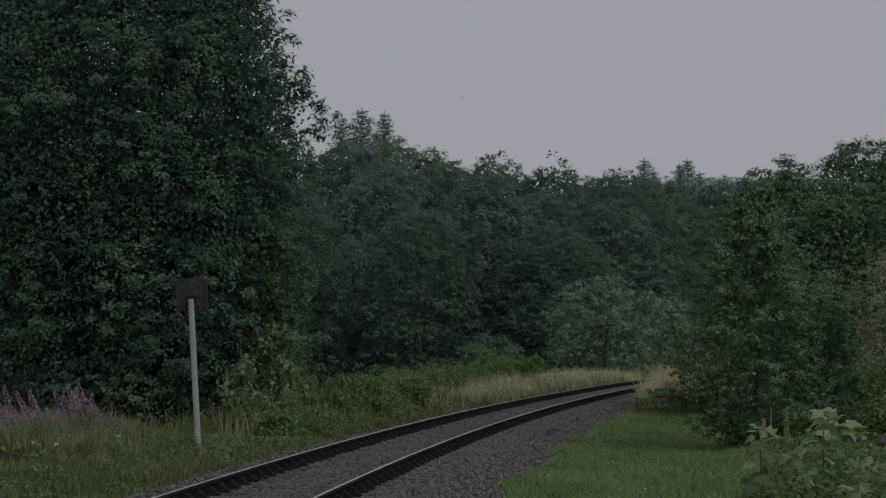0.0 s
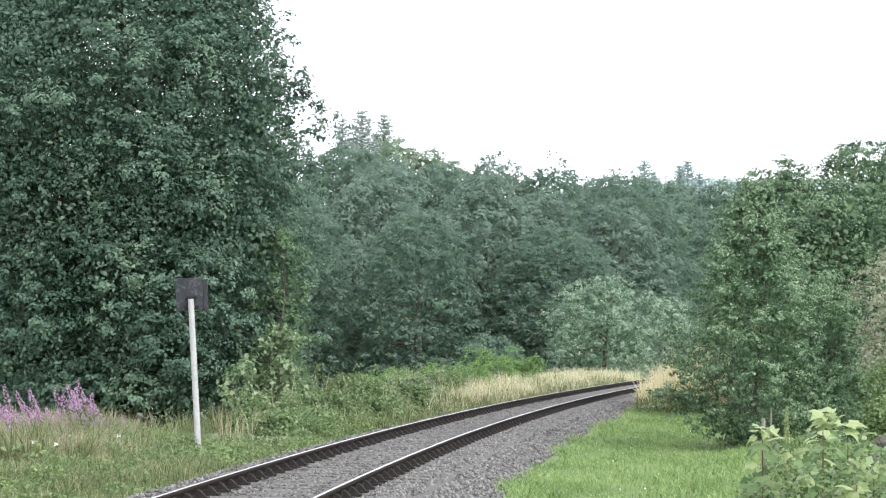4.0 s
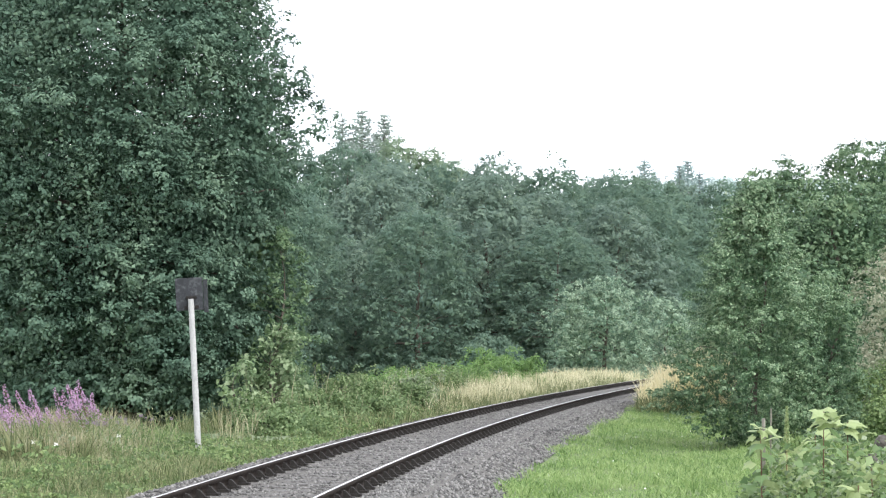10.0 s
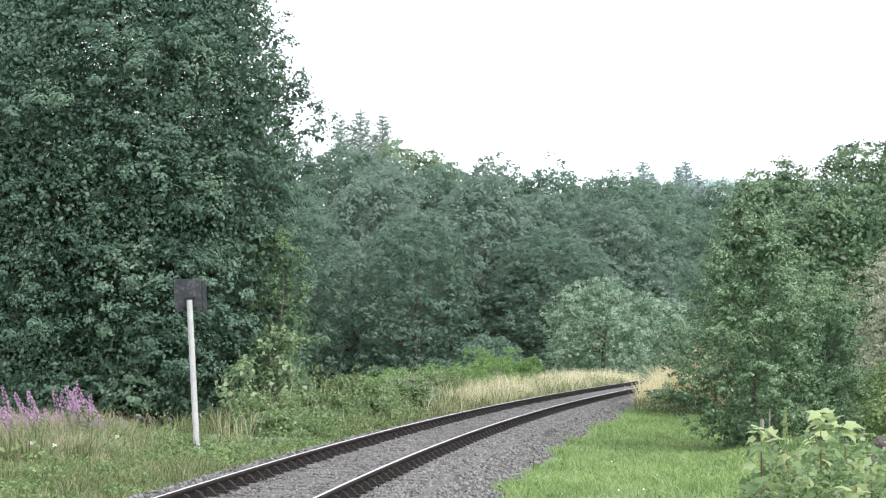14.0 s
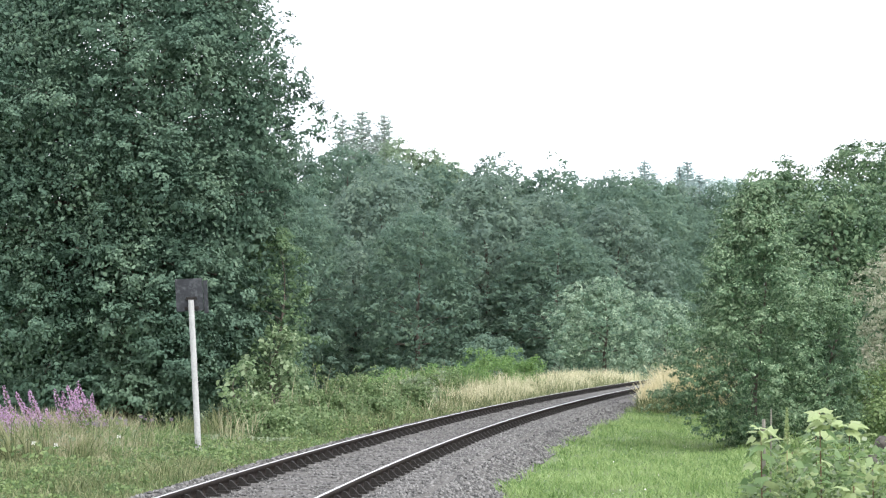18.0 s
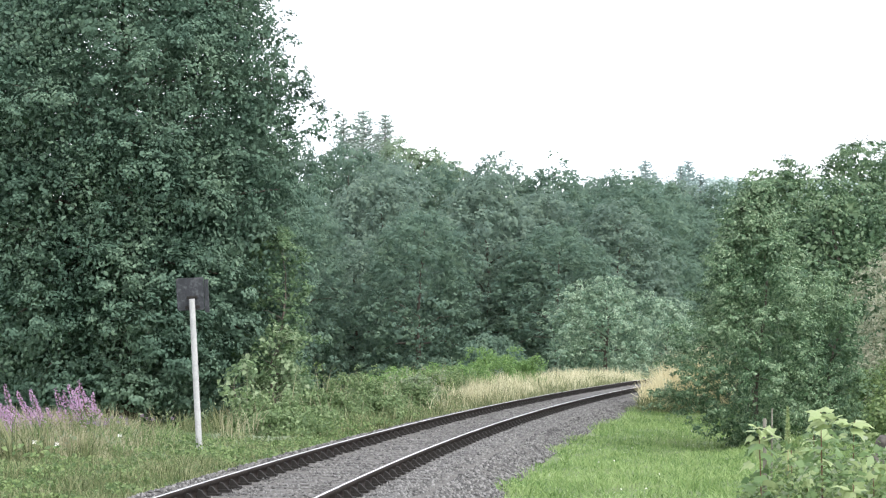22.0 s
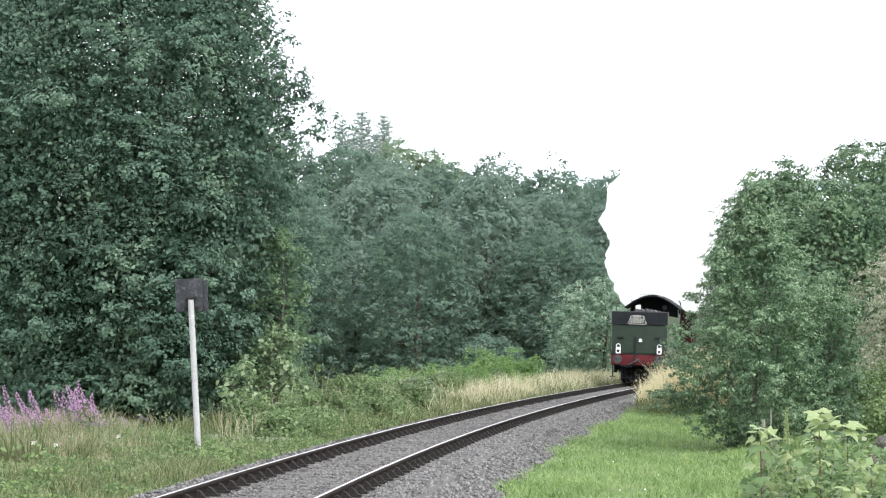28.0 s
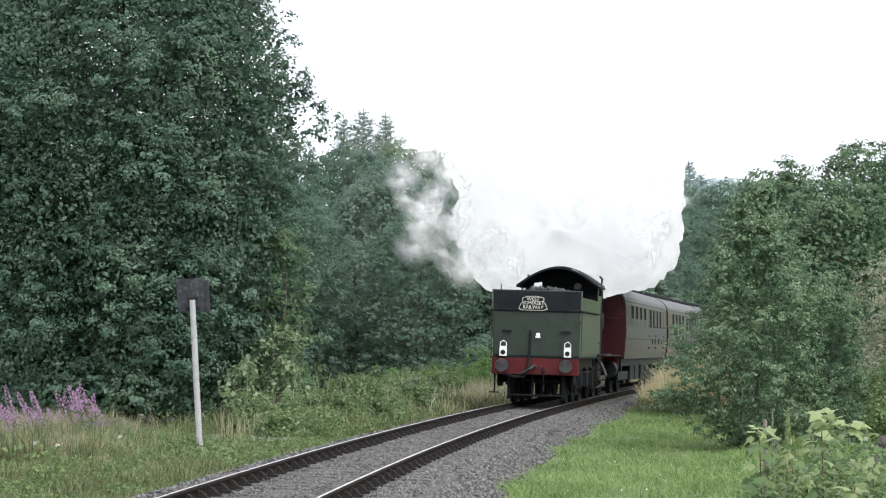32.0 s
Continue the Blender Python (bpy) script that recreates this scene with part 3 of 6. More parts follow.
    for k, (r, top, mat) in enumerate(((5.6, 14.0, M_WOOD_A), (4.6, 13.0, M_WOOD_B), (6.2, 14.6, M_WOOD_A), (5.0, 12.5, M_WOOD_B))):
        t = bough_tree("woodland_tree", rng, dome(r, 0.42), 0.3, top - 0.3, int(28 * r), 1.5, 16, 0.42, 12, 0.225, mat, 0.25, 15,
                       "dark broadleaf tree in the wood beyond the bend, blue haze painted into its green", "tree", "woodland trees", inner=0.55, droop=0.45, aspect=0.75, core=3000, core_leaf=0.36, deep=0.85)
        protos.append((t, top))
    spots = []
    for i in range(8):
        x = -20 + 4.6 * i
        spots.append((x, 163 + 5 * (i % 2) + rng.uniform(-2, 2), 9.5 + 1.8 * (i % 3) + rng.uniform(-0.8, 0.8)))
    for i in range(8):
        spots.append((-21 + 5.6 * i + rng.uniform(-1, 1), 178 + rng.uniform(-3, 3), 14.4 - 0.15 * i + rng.uniform(-1.2, 1.0)))
    for i, h in enumerate((18.8, 18.8, 18.6, 18.4, 17.8, 16.6, 15.9, 16.3, 16.0, 15.2, 14.8)):
        spots.append((-25 + i * 4.2 + rng.uniform(-0.8, 0.8), 194 + rng.uniform(-3, 3), h + rng.uniform(-0.3, 0.3)))
    for i in range(6):
        spots.append((13 + i * 4.2, 222 + max(0, i - 4) * 26 + rng.uniform(-5, 5), 16.5 - 0.1 * i + 1.3 * max(0, i - 4) + rng.uniform(-0.3, 0.3)))
    used = set()
    for i, (x, y, h) in enumerate(spots):
        if x > float(line_x(y)) - 4.5:
            continue
        t, top = protos[i % 4]
        g = gz(x, y)
        s = (h - g) / top
        w = max(0.85, min(1.15, s))
        m = pose(x, y, g - 0.1, 0, 0, rng.uniform(0, 360)) @ Matrix.Diagonal((w, w, s, 1))
        if i % 4 not in used:
            used.add(i % 4)
            t.matrix_basis = m
        else:
            place_copy(t, m)
    # undergrowth of the wood
    for x, y, r, h in ((-11, 146, 2.6, 2.6), (3.2, 150, 2.0, 2.6)):
        b = make_tree("woodland_bush", rng, dome(r, 0.4), 0.0, h, 70, 0.6, 300, 0.22, M_WOOD_A, 0.1, 10,
                      "dark bush at the foot of the wood", "bush", "woodland bushes")
        b.matrix_basis = pose(x, y, gz(x, y) - 0.1)
    # conifers on the hill behind, and pale ones far off, haze painted into their colours
    proto, far = None, None
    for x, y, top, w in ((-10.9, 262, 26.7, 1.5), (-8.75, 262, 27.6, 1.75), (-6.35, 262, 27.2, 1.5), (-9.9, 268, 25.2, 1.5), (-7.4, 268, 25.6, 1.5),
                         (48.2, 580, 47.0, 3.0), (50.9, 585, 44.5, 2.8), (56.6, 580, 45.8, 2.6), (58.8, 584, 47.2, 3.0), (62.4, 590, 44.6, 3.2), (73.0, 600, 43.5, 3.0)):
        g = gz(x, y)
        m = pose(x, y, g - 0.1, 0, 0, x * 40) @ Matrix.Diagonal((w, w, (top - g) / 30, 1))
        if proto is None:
            proto = tagged(new("conifer_tree"), "tall sparse conifer on the far hillside, haze painted into its grey-green", "tree", "conifers")
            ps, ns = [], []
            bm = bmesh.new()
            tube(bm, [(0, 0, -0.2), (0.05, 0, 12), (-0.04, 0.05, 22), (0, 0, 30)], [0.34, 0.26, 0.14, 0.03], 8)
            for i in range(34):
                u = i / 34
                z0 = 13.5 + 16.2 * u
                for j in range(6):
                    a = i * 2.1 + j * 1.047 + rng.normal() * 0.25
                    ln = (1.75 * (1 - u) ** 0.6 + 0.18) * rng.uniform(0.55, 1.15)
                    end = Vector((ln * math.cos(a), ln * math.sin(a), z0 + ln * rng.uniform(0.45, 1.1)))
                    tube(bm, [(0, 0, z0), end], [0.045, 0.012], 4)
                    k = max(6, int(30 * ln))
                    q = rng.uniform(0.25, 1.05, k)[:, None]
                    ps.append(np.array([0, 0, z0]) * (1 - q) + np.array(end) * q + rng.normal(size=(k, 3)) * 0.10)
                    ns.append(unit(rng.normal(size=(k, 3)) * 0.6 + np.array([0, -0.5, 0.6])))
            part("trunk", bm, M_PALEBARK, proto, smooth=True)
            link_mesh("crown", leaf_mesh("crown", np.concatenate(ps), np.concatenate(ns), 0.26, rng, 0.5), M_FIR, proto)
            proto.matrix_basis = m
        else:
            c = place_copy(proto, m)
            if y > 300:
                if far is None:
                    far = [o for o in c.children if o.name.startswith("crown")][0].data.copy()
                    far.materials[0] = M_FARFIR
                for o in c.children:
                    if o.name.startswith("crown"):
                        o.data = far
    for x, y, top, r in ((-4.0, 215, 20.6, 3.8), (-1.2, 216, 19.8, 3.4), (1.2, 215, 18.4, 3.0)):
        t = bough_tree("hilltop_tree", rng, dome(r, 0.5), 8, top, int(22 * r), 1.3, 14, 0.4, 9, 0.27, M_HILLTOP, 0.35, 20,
                       "light green broadleaf tree on the ridge behind the wood, colour paled for haze", "tree", "hilltop trees", inner=0.6, aspect=0.7, core=900, core_leaf=0.5, deep=0.85)
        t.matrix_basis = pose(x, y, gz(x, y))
    # hedges on the distant hill, the haze put into their pale leaf colour
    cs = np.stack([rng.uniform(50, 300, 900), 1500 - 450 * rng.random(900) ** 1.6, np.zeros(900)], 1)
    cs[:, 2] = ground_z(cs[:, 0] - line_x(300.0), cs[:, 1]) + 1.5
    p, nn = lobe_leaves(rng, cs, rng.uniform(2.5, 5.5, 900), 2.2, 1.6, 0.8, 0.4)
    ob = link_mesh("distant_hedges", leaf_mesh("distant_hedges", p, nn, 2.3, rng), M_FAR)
    tagged(ob, "pale green trees on the distant hillside, haze painted into their colour", "trees", kind="stuff")


build_trees()


# ---- verge plants ----
def scatter(rng, n, s0, s1, y0, y1, power=1.0):
    s = rng.uniform(s0, s1, n)
    y = y0 + (y1 - y0) * rng.random(n) ** power
    x, yy = offset(s, y)
    return x, yy, ground_z(s, y)


def keep(pts, mask):
    return [a[mask] for a in pts]


def stuff(name, mesh, mat, label, category):
    return tagged(link_mesh(name, mesh, mat), label, category, kind="stuff")


M_THISTLE = leafy("thistle_head", (0.20, 0.15, 0.22), (0.28, 0.22, 0.30), (0.36, 0.31, 0.38))
M_LAMPWHITE0 = material("white_clover", [(0.62, 0.62, 0.58), (0.72, 0.72, 0.68)], 5, 0.8)


def build_verges():
    rng = np.random.default_rng(5)
    x, y, z = scatter(rng, 120000, 2.1, 9.0, 24, 90, 1.5)
    edge = 2.25 + 0.25 * np.sin(y * 0.8) * np.sin(y * 0.31 + 1) + 0.15 * rng.random(len(x))
    x, y, z = keep((x, y, z), x - line_x(y) > edge)
    stuff("lawn_grass", blades("lawn_grass", rng, x, y, z, 0.125, 0.010, M_LAWN, 0.9, 0.55), M_LAWN, "short bright green mown grass strip", "grass")
    x, y, z = scatter(rng, 700, 2.6, 6.5, 26, 60, 1.2)
    p = np.stack([x, y, z + 0.07 + 0.03 * rng.random(len(x))], 1)
    sel = rng.random(len(x)) < 0.12
    stuff("clover_heads", leaf_mesh("clover_heads", p[sel], unit(rng.normal(size=(int(sel.sum()), 3)) + [0, -0.5, 1]), 0.03, rng, 0.9), M_LAMPWHITE0, "small white clover heads in the grass", "wildflower")
    x, y, z = scatter(rng, 80000, -11, -1.75, 28, 62, 1.3)
    x, y, z = keep((x, y, z), ((y < 45.5) | (x - line_x(y) > -3.2)) & ((x < -5.1) | (y < 38) | (rng.random(len(x)) < 0.45)))
    stuff("verge_grass", blades("verge_grass", rng, x, y, z, 0.21, 0.007, M_VERGE, 0.7, 0.5), M_VERGE, "rank green and straw-coloured verge grass", "grass")
    # straw stalks among it, away from the line
    x, y, z = scatter(rng, 9000, -11, -3.6, 37, 44.5, 1.0)
    x, y, z = keep((x, y, z), x < -5.0 - 0.06 * (y - 38) + rng.normal(size=len(x)) * 0.4)
    stuff("straw_stalks", blades("straw_stalks", rng, x, y, z, 0.45, 0.005, M_TAN, 0.6, 0.45), M_TAN, "thin straw-coloured grass stalks on the verge", "grass")
    x, y, z = scatter(rng, 7000, -11, -3.6, 37, 45, 1.0)
    x, y, z = keep((x, y, z), x < -5.0 + rng.normal(size=len(x)) * 0.3)
    stuff("green_stalks", blades("green_stalks", rng, x, y, z, 0.46, 0.010, M_WEED, 0.55, 0.45), M_WEED, "green stalks among the straw", "grass")
    x = rng.uniform(-4.25, -3.5, 150)
    y = rng.uniform(44.5, 47, 150)
    z = ground_z(x - line_x(y), y)
    stuff("straw_stalks", blades("straw_stalks", rng, x, y, z, 0.72, 0.007, M_TAN, 0.3, 0.3), M_TAN, "clump of pale dry stalks beside the post", "grass")
    # dead stems standing out of the brambles
    x, y, z = scatter(rng, 800, -5.2, -2.6, 50, 84, 1.0)
    stuff("dead_stems", blades("dead_stems", rng, x, y, z, 0.95, 0.007, M_TAN, 0.25, 0.3), M_TAN, "thin dead stems standing among the brambles", "grass")
    # low broad weeds along the edge of the ballast
    x, y, z = scatter(rng, 130000, -9.0, -1.95, 28, 72, 1.2)
    x, y, z = keep((x, y, z), (y < 45.5) | (x - line_x(y) > -4.2))
    s = x - line_x(y)
    lump = rng.random(900)[(np.floor(x * 1.6 + 0.8 * np.sin(y * 2)) * 17 + np.floor(y * 0.9 + 0.8 * np.sin(x * 3)) * 5).astype(int) % 900]
    hh = np.clip(0.03 + 0.34 * lump ** 2.0 + 0.05 * np.clip(-s - 2, 0, 3), 0.03, 0.6) * rng.random(len(x)) ** 0.5 * (0.55 + 0.45 * smooth(44, 47, y))
    p = np.stack([x, y, z + hh], 1)
    nn = unit(rng.normal(size=p.shape) * 0.7 + np.array([0, -0.3, 0.9]))
    stuff("verge_weeds", leaf_mesh("verge_weeds", p, nn, 0.058, rng), M_WEED, "low leafy green weeds along the ballast edge", "weeds")
    # broad-leaved docks and nettles in clumps
    for mat, label in ((M_SAGE, "pale broad-leaved weeds on the verge"), (M_WEED, "green nettles and docks on the verge")):
        c = np.stack([rng.uniform(-9, -2.6, 46), rng.uniform(34, 47, 46)], 1)
        c = c[c[:, 0] < line_x(c[:, 1]) - 2.6]
        i = rng.integers(0, len(c), 2600)
        x, y = c[i, 0] + rng.normal(size=2600) * 0.16, c[i, 1] + rng.normal(size=2600) * 0.2
        p = np.stack([x, y, ground_z(x - line_x(y), y) + rng.random(2600) ** 0.7 * (0.16 + 0.30 * smooth(-4.9, -6.0, x))], 1)
        stuff("broad_weeds", leaf_mesh("broad_weeds", p, unit(rng.normal(size=p.shape) * 0.5 + np.array([0, -0.4, 0.8])), 0.10, rng, 0.5), mat, label, "weeds")
    x, y, z = scatter(rng, 30000, -6.0, -1.95, 60, 128, 1.0)
    x, y, z = keep((x, y, z), rng.random(len(x)) < np.clip((y - 60) / 14, 0.04, 1))
    stuff("dry_grass", blades("dry_grass", rng, x, y, z, 0.43, 0.008, M_GOLD, 0.4, 0.7), M_GOLD, "tall straw-coloured dry grass along the line", "grass")
    x, y, z = scatter(rng, 60000, -6.5, -1.8, 50, 120, 1.0)
    stuff("green_grass", blades("green_grass", rng, x, y, z, 0.36, 0.010, M_VERGE, 0.5, 0.5), M_VERGE, "green grass among the dry stalks", "grass")
    # the tuft by the alder bush: fans of arching stalks, taller towards the bush
    cs = []
    for i in range(230):
        sx, yy = rng.uniform(2.5, 5.4), rng.uniform(71.5, 82)
        x, y = offset(sx, yy)
        cs.append((float(x), float(y), float(ground_z(sx, yy)), float(np.interp(sx, [2.5, 3.1, 4.4], [0.8, 1.5, 2.15])) * rng.uniform(0.75, 1.1)))
    stuff("dry_grass", fans("dry_grass", rng, cs, 40, 0.008), M_PLUME, "tall feathery tuft of straw-coloured dry grass beside the track", "grass")
    # rank tussocks round the willowherb
    for name, k, mat, w, label in (("straw_tussocks", 240, M_TAN, 0.006, "pale straw tussocks on the verge"), ("grass_tussocks", 190, M_VERGE, 0.008, "green tussocks of rank verge grass")):
        cs = []
        for i in range(k):
            x, y = rng.uniform(-9.2, -5.0), rng.uniform(36.5, 46)
            cs.append((x, y, gz(x, y), (0.22 + 0.42 * float(smooth(-5.0, -6.2, x))) * rng.uniform(0.6, 1.25)))
        stuff(name, fans(name, rng, cs, 60, w), mat, label, "grass")
    x, y, z = scatter(rng, 9000, 2.5, 4.6, 71, 84, 1.0)
    stuff("green_grass", blades("green_grass", rng, x, y, z, 0.5, 0.010, M_VERGE, 0.5, 0.3), M_VERGE, "green grass at the foot of the dry tuft", "grass")


build_verges()


def build_bushes():
    """Brambles, a young tree and bracken along the far verge."""
    rng = np.random.default_rng(21)
    for x, y, r, h in ((-3.85, 50, 0.65, 0.85), (-3.3, 48, 0.8, 0.6), (-2.6, 54, 0.9, 0.8), (-3.9, 59, 1.0, 1.2), (-1.9, 60, 0.9, 0.95), (-0.9, 64, 0.8, 0.9),
                       (-0.8, 69, 0.9, 1.0), (-2.5, 66, 1.2, 1.15), (-0.4, 75, 1.0, 1.0), (-4.6, 66, 1.3, 1.5), (-3.3, 52, 0.7, 0.7), (-1.6, 56, 0.7, 0.65), (0.2, 80, 0.9, 0.9)):
        b = make_tree("bramble_bush", rng, dome(r, 0.25), -0.15, h * (0.9 if x > -3 else 0.8), int(130 * r), 0.18, 1500, 0.075, (M_BRAMBLE, M_SAGE, M_BRAMBLE, M_WEED)[int(y) % 4], 0.02, 10,
                      "tangled light and dark green bramble bush on the verge", "bush", "bramble bushes", inner=0.3, flat=0.8,
                      extra=[(rng.uniform(-r, r) * 0.9, rng.uniform(-r, r) * 0.6, h * rng.uniform(0.7, 1.15), rng.uniform(0.05, 0.11)) for k in range(26)])
        b.matrix_basis = pose(x, y, gz(x, y))
    for i in range(15):
        y = 47 + i * 1.75
        x = float(line_x(y)) - rng.uniform(2.9, 3.5)
        r = rng.uniform(0.5, 0.75)
        b = make_tree("bramble_bush", rng, dome(r, 0.2), -0.15, rng.uniform(0.35, 0.6), int(90 * r), 0.16, 1400, 0.075, M_BRAMBLE, 0.015, 8,
                      "low sprawling light green bramble beside the ballast", "bush", "bramble bushes", inner=0.2, flat=0.8)
        b.matrix_basis = pose(x, y, gz(x, y))
    y1 = make_tree("young_tree", rng, dome(0.85, 0.45), 0.3, 2.3, 80, 0.2, 500, 0.13, M_OAK_SIDE, 0.04, 25,
                   "light green young tree at the foot of the oak", "tree", inner=0.4)
    y1.matrix_basis = pose(-3.9, 56.5, gz(-3.9, 56.5))
    y2 = make_tree("young_tree", rng, dome(0.5, 0.45), 0.2, 1.5, 36, 0.18, 450, 0.13, M_OAK_SIDE, 0.03, 18,
                   "light green sapling with pale leaf undersides", "tree", inner=0.4)
    y2.matrix_basis = pose(-4.4, 53, gz(-4.4, 53))
    for x, y, r, h in ((-0.9, 92, 1.3, 0.75), (0.6, 95, 1.3, 0.95), (2.0, 98, 1.2, 1.3), (-2.0, 90, 1.1, 0.55), (3.2, 100, 1.0, 1.0)):
        b = make_tree("bracken_clump", rng, dome(r, 0.4), 0.0, h, 60, 0.26, 1100, 0.12, M_FERN, 0.02, 10,
                      "bright green bracken clump behind the dry grass", "fern", "bracken clumps", aspect=0.35,
                      extra=[(rng.uniform(-r, r), rng.uniform(-r, r) * 0.6, h * rng.uniform(0.75, 1.3), rng.uniform(0.1, 0.2)) for k in range(34)])
        b.matrix_basis = pose(x, y, gz(x, y))


build_bushes()


def build_willowherb():
    """Pink rosebay spikes on the left verge."""
    rng = np.random.default_rng(8)
    protos = []
    for k in range(5):
        h = 1.0 + 0.08 * k
        bend = 0.10 * (k - 1)
        t = tagged(new("willowherb"), "tall pink rosebay willowherb with narrow leaves", "wildflower", "willowherbs")
        bm = bmesh.new()
        tube(bm, [(0, 0, -0.05), (bend * 0.2, 0, h * 0.5), (bend, 0, h)], [0.008, 0.006, 0.003], 5)
        part("stem", bm, M_REDSTEM, t)
        n = 60
        u = rng.uniform(0.15, 0.68, n)
        a = rng.uniform(0, 6.28, n)
        d = np.stack([np.cos(a), np.sin(a), np.full(n, 0.3)], 1)
        p = np.stack([bend * u * u, 0 * u, h * u], 1) + d * 0.06
        link_mesh("leaves", leaf_mesh("leaves", p, unit(rng.normal(size=(n, 3)) + [0, 0, 1]), 0.12, rng, 0.22, 0.3), M_WEED, t)
        n = 120
        u = rng.uniform(0.52, 1.02, n)
        a = rng.uniform(0, 6.28, n)
        w = 0.055 * np.minimum(1, (1.12 - u) / 0.4) + 0.008
        p = np.stack([bend * u * u + w * np.cos(a), w * np.sin(a), h * u], 1)
        link_mesh("flower_spike", leaf_mesh("flower_spike", p, unit(rng.normal(size=(n, 3))), 0.036, rng, 0.9), M_PINK, t, "pink-purple flower spike")["kind"] = "stuff"
        protos.append(t)
    spots = []
    for i in range(54):
        u = rng.random()
        spots.append((-8.2 + 2.7 * u ** 1.2, rng.uniform(39.2, 44), rng.uniform(0.72, 1.12)))
    for i, (x, y, s) in enumerate(spots):
        m = pose(x, y, gz(x, y), rng.uniform(-8, 8), rng.uniform(-58, -28), rng.uniform(-25, 25)) @ Matrix.Diagonal((s, s, s, 1))
        if i < 5:
            protos[i].matrix_basis = m
        else:
            place_copy(protos[i % 5], m)


build_willowherb()


def build_wildflowers():
    """White yarrow and dull purple thistles among the verge grass."""
    rng = np.random.default_rng(31)
    protos = []
    for name, label, mat, h in (("yarrow", "white yarrow flower head on a green stem", M_LAMPWHITE0, 0.42), ("thistle", "dull purple thistle head among dry stalks", M_THISTLE, 0.55)):
        t = tagged(new(name), label, "wildflower", name + "s")
        bm = bmesh.new()
        tube(bm, [(0, 0, -0.05), (0.01, 0, h * 0.6), (0.02, 0, h)], [0.005, 0.004, 0.003], 5)
        part("stem", bm, M_WEED, t)
        n = 40
        a, r = rng.uniform(0, 6.28, n), 0.032 * np.sqrt(rng.random(n))
        head = link_mesh("flower_head", leaf_mesh("flower_head", np.stack([0.02 + r * np.cos(a), r * np.sin(a), h + 0.045 * rng.random(n)], 1), unit(rng.normal(size=(n, 3)) * 0.7 + [0, -0.6, 1]), 0.015, rng, 0.9), mat, t)
        head["kind"] = "stuff"
        n = 24
        u, a = rng.uniform(0.1, 0.8, n), rng.uniform(0, 6.28, n)
        leaves = link_mesh("leaves", leaf_mesh("leaves", np.stack([0.04 * np.cos(a), 0.04 * np.sin(a), h * u], 1), unit(rng.normal(size=(n, 3)) + [0, 0, 1]), 0.07, rng, 0.3), M_WEED, t)
        leaves["kind"] = "stuff"
        protos.append(t)
    spots = [(0, -6.9, 36.6), (0, -6.1, 36.2), (0, -5.6, 35.2), (0, -6.5, 39.0), (0, -5.0, 37.5)]
    spots += [(1, rng.uniform(-7.6, -4.6), rng.uniform(39, 45)) for i in range(34)]
    first = set()
    for k, x, y in spots:
        m = pose(x, y, gz(x, y), rng.uniform(-8, 8), rng.uniform(-8, 8), rng.uniform(0, 360))
        if k in first:
            copy_thing(protos[k], m)
        else:
            first.add(k)
            protos[k].matrix_basis = m


build_wildflowers()


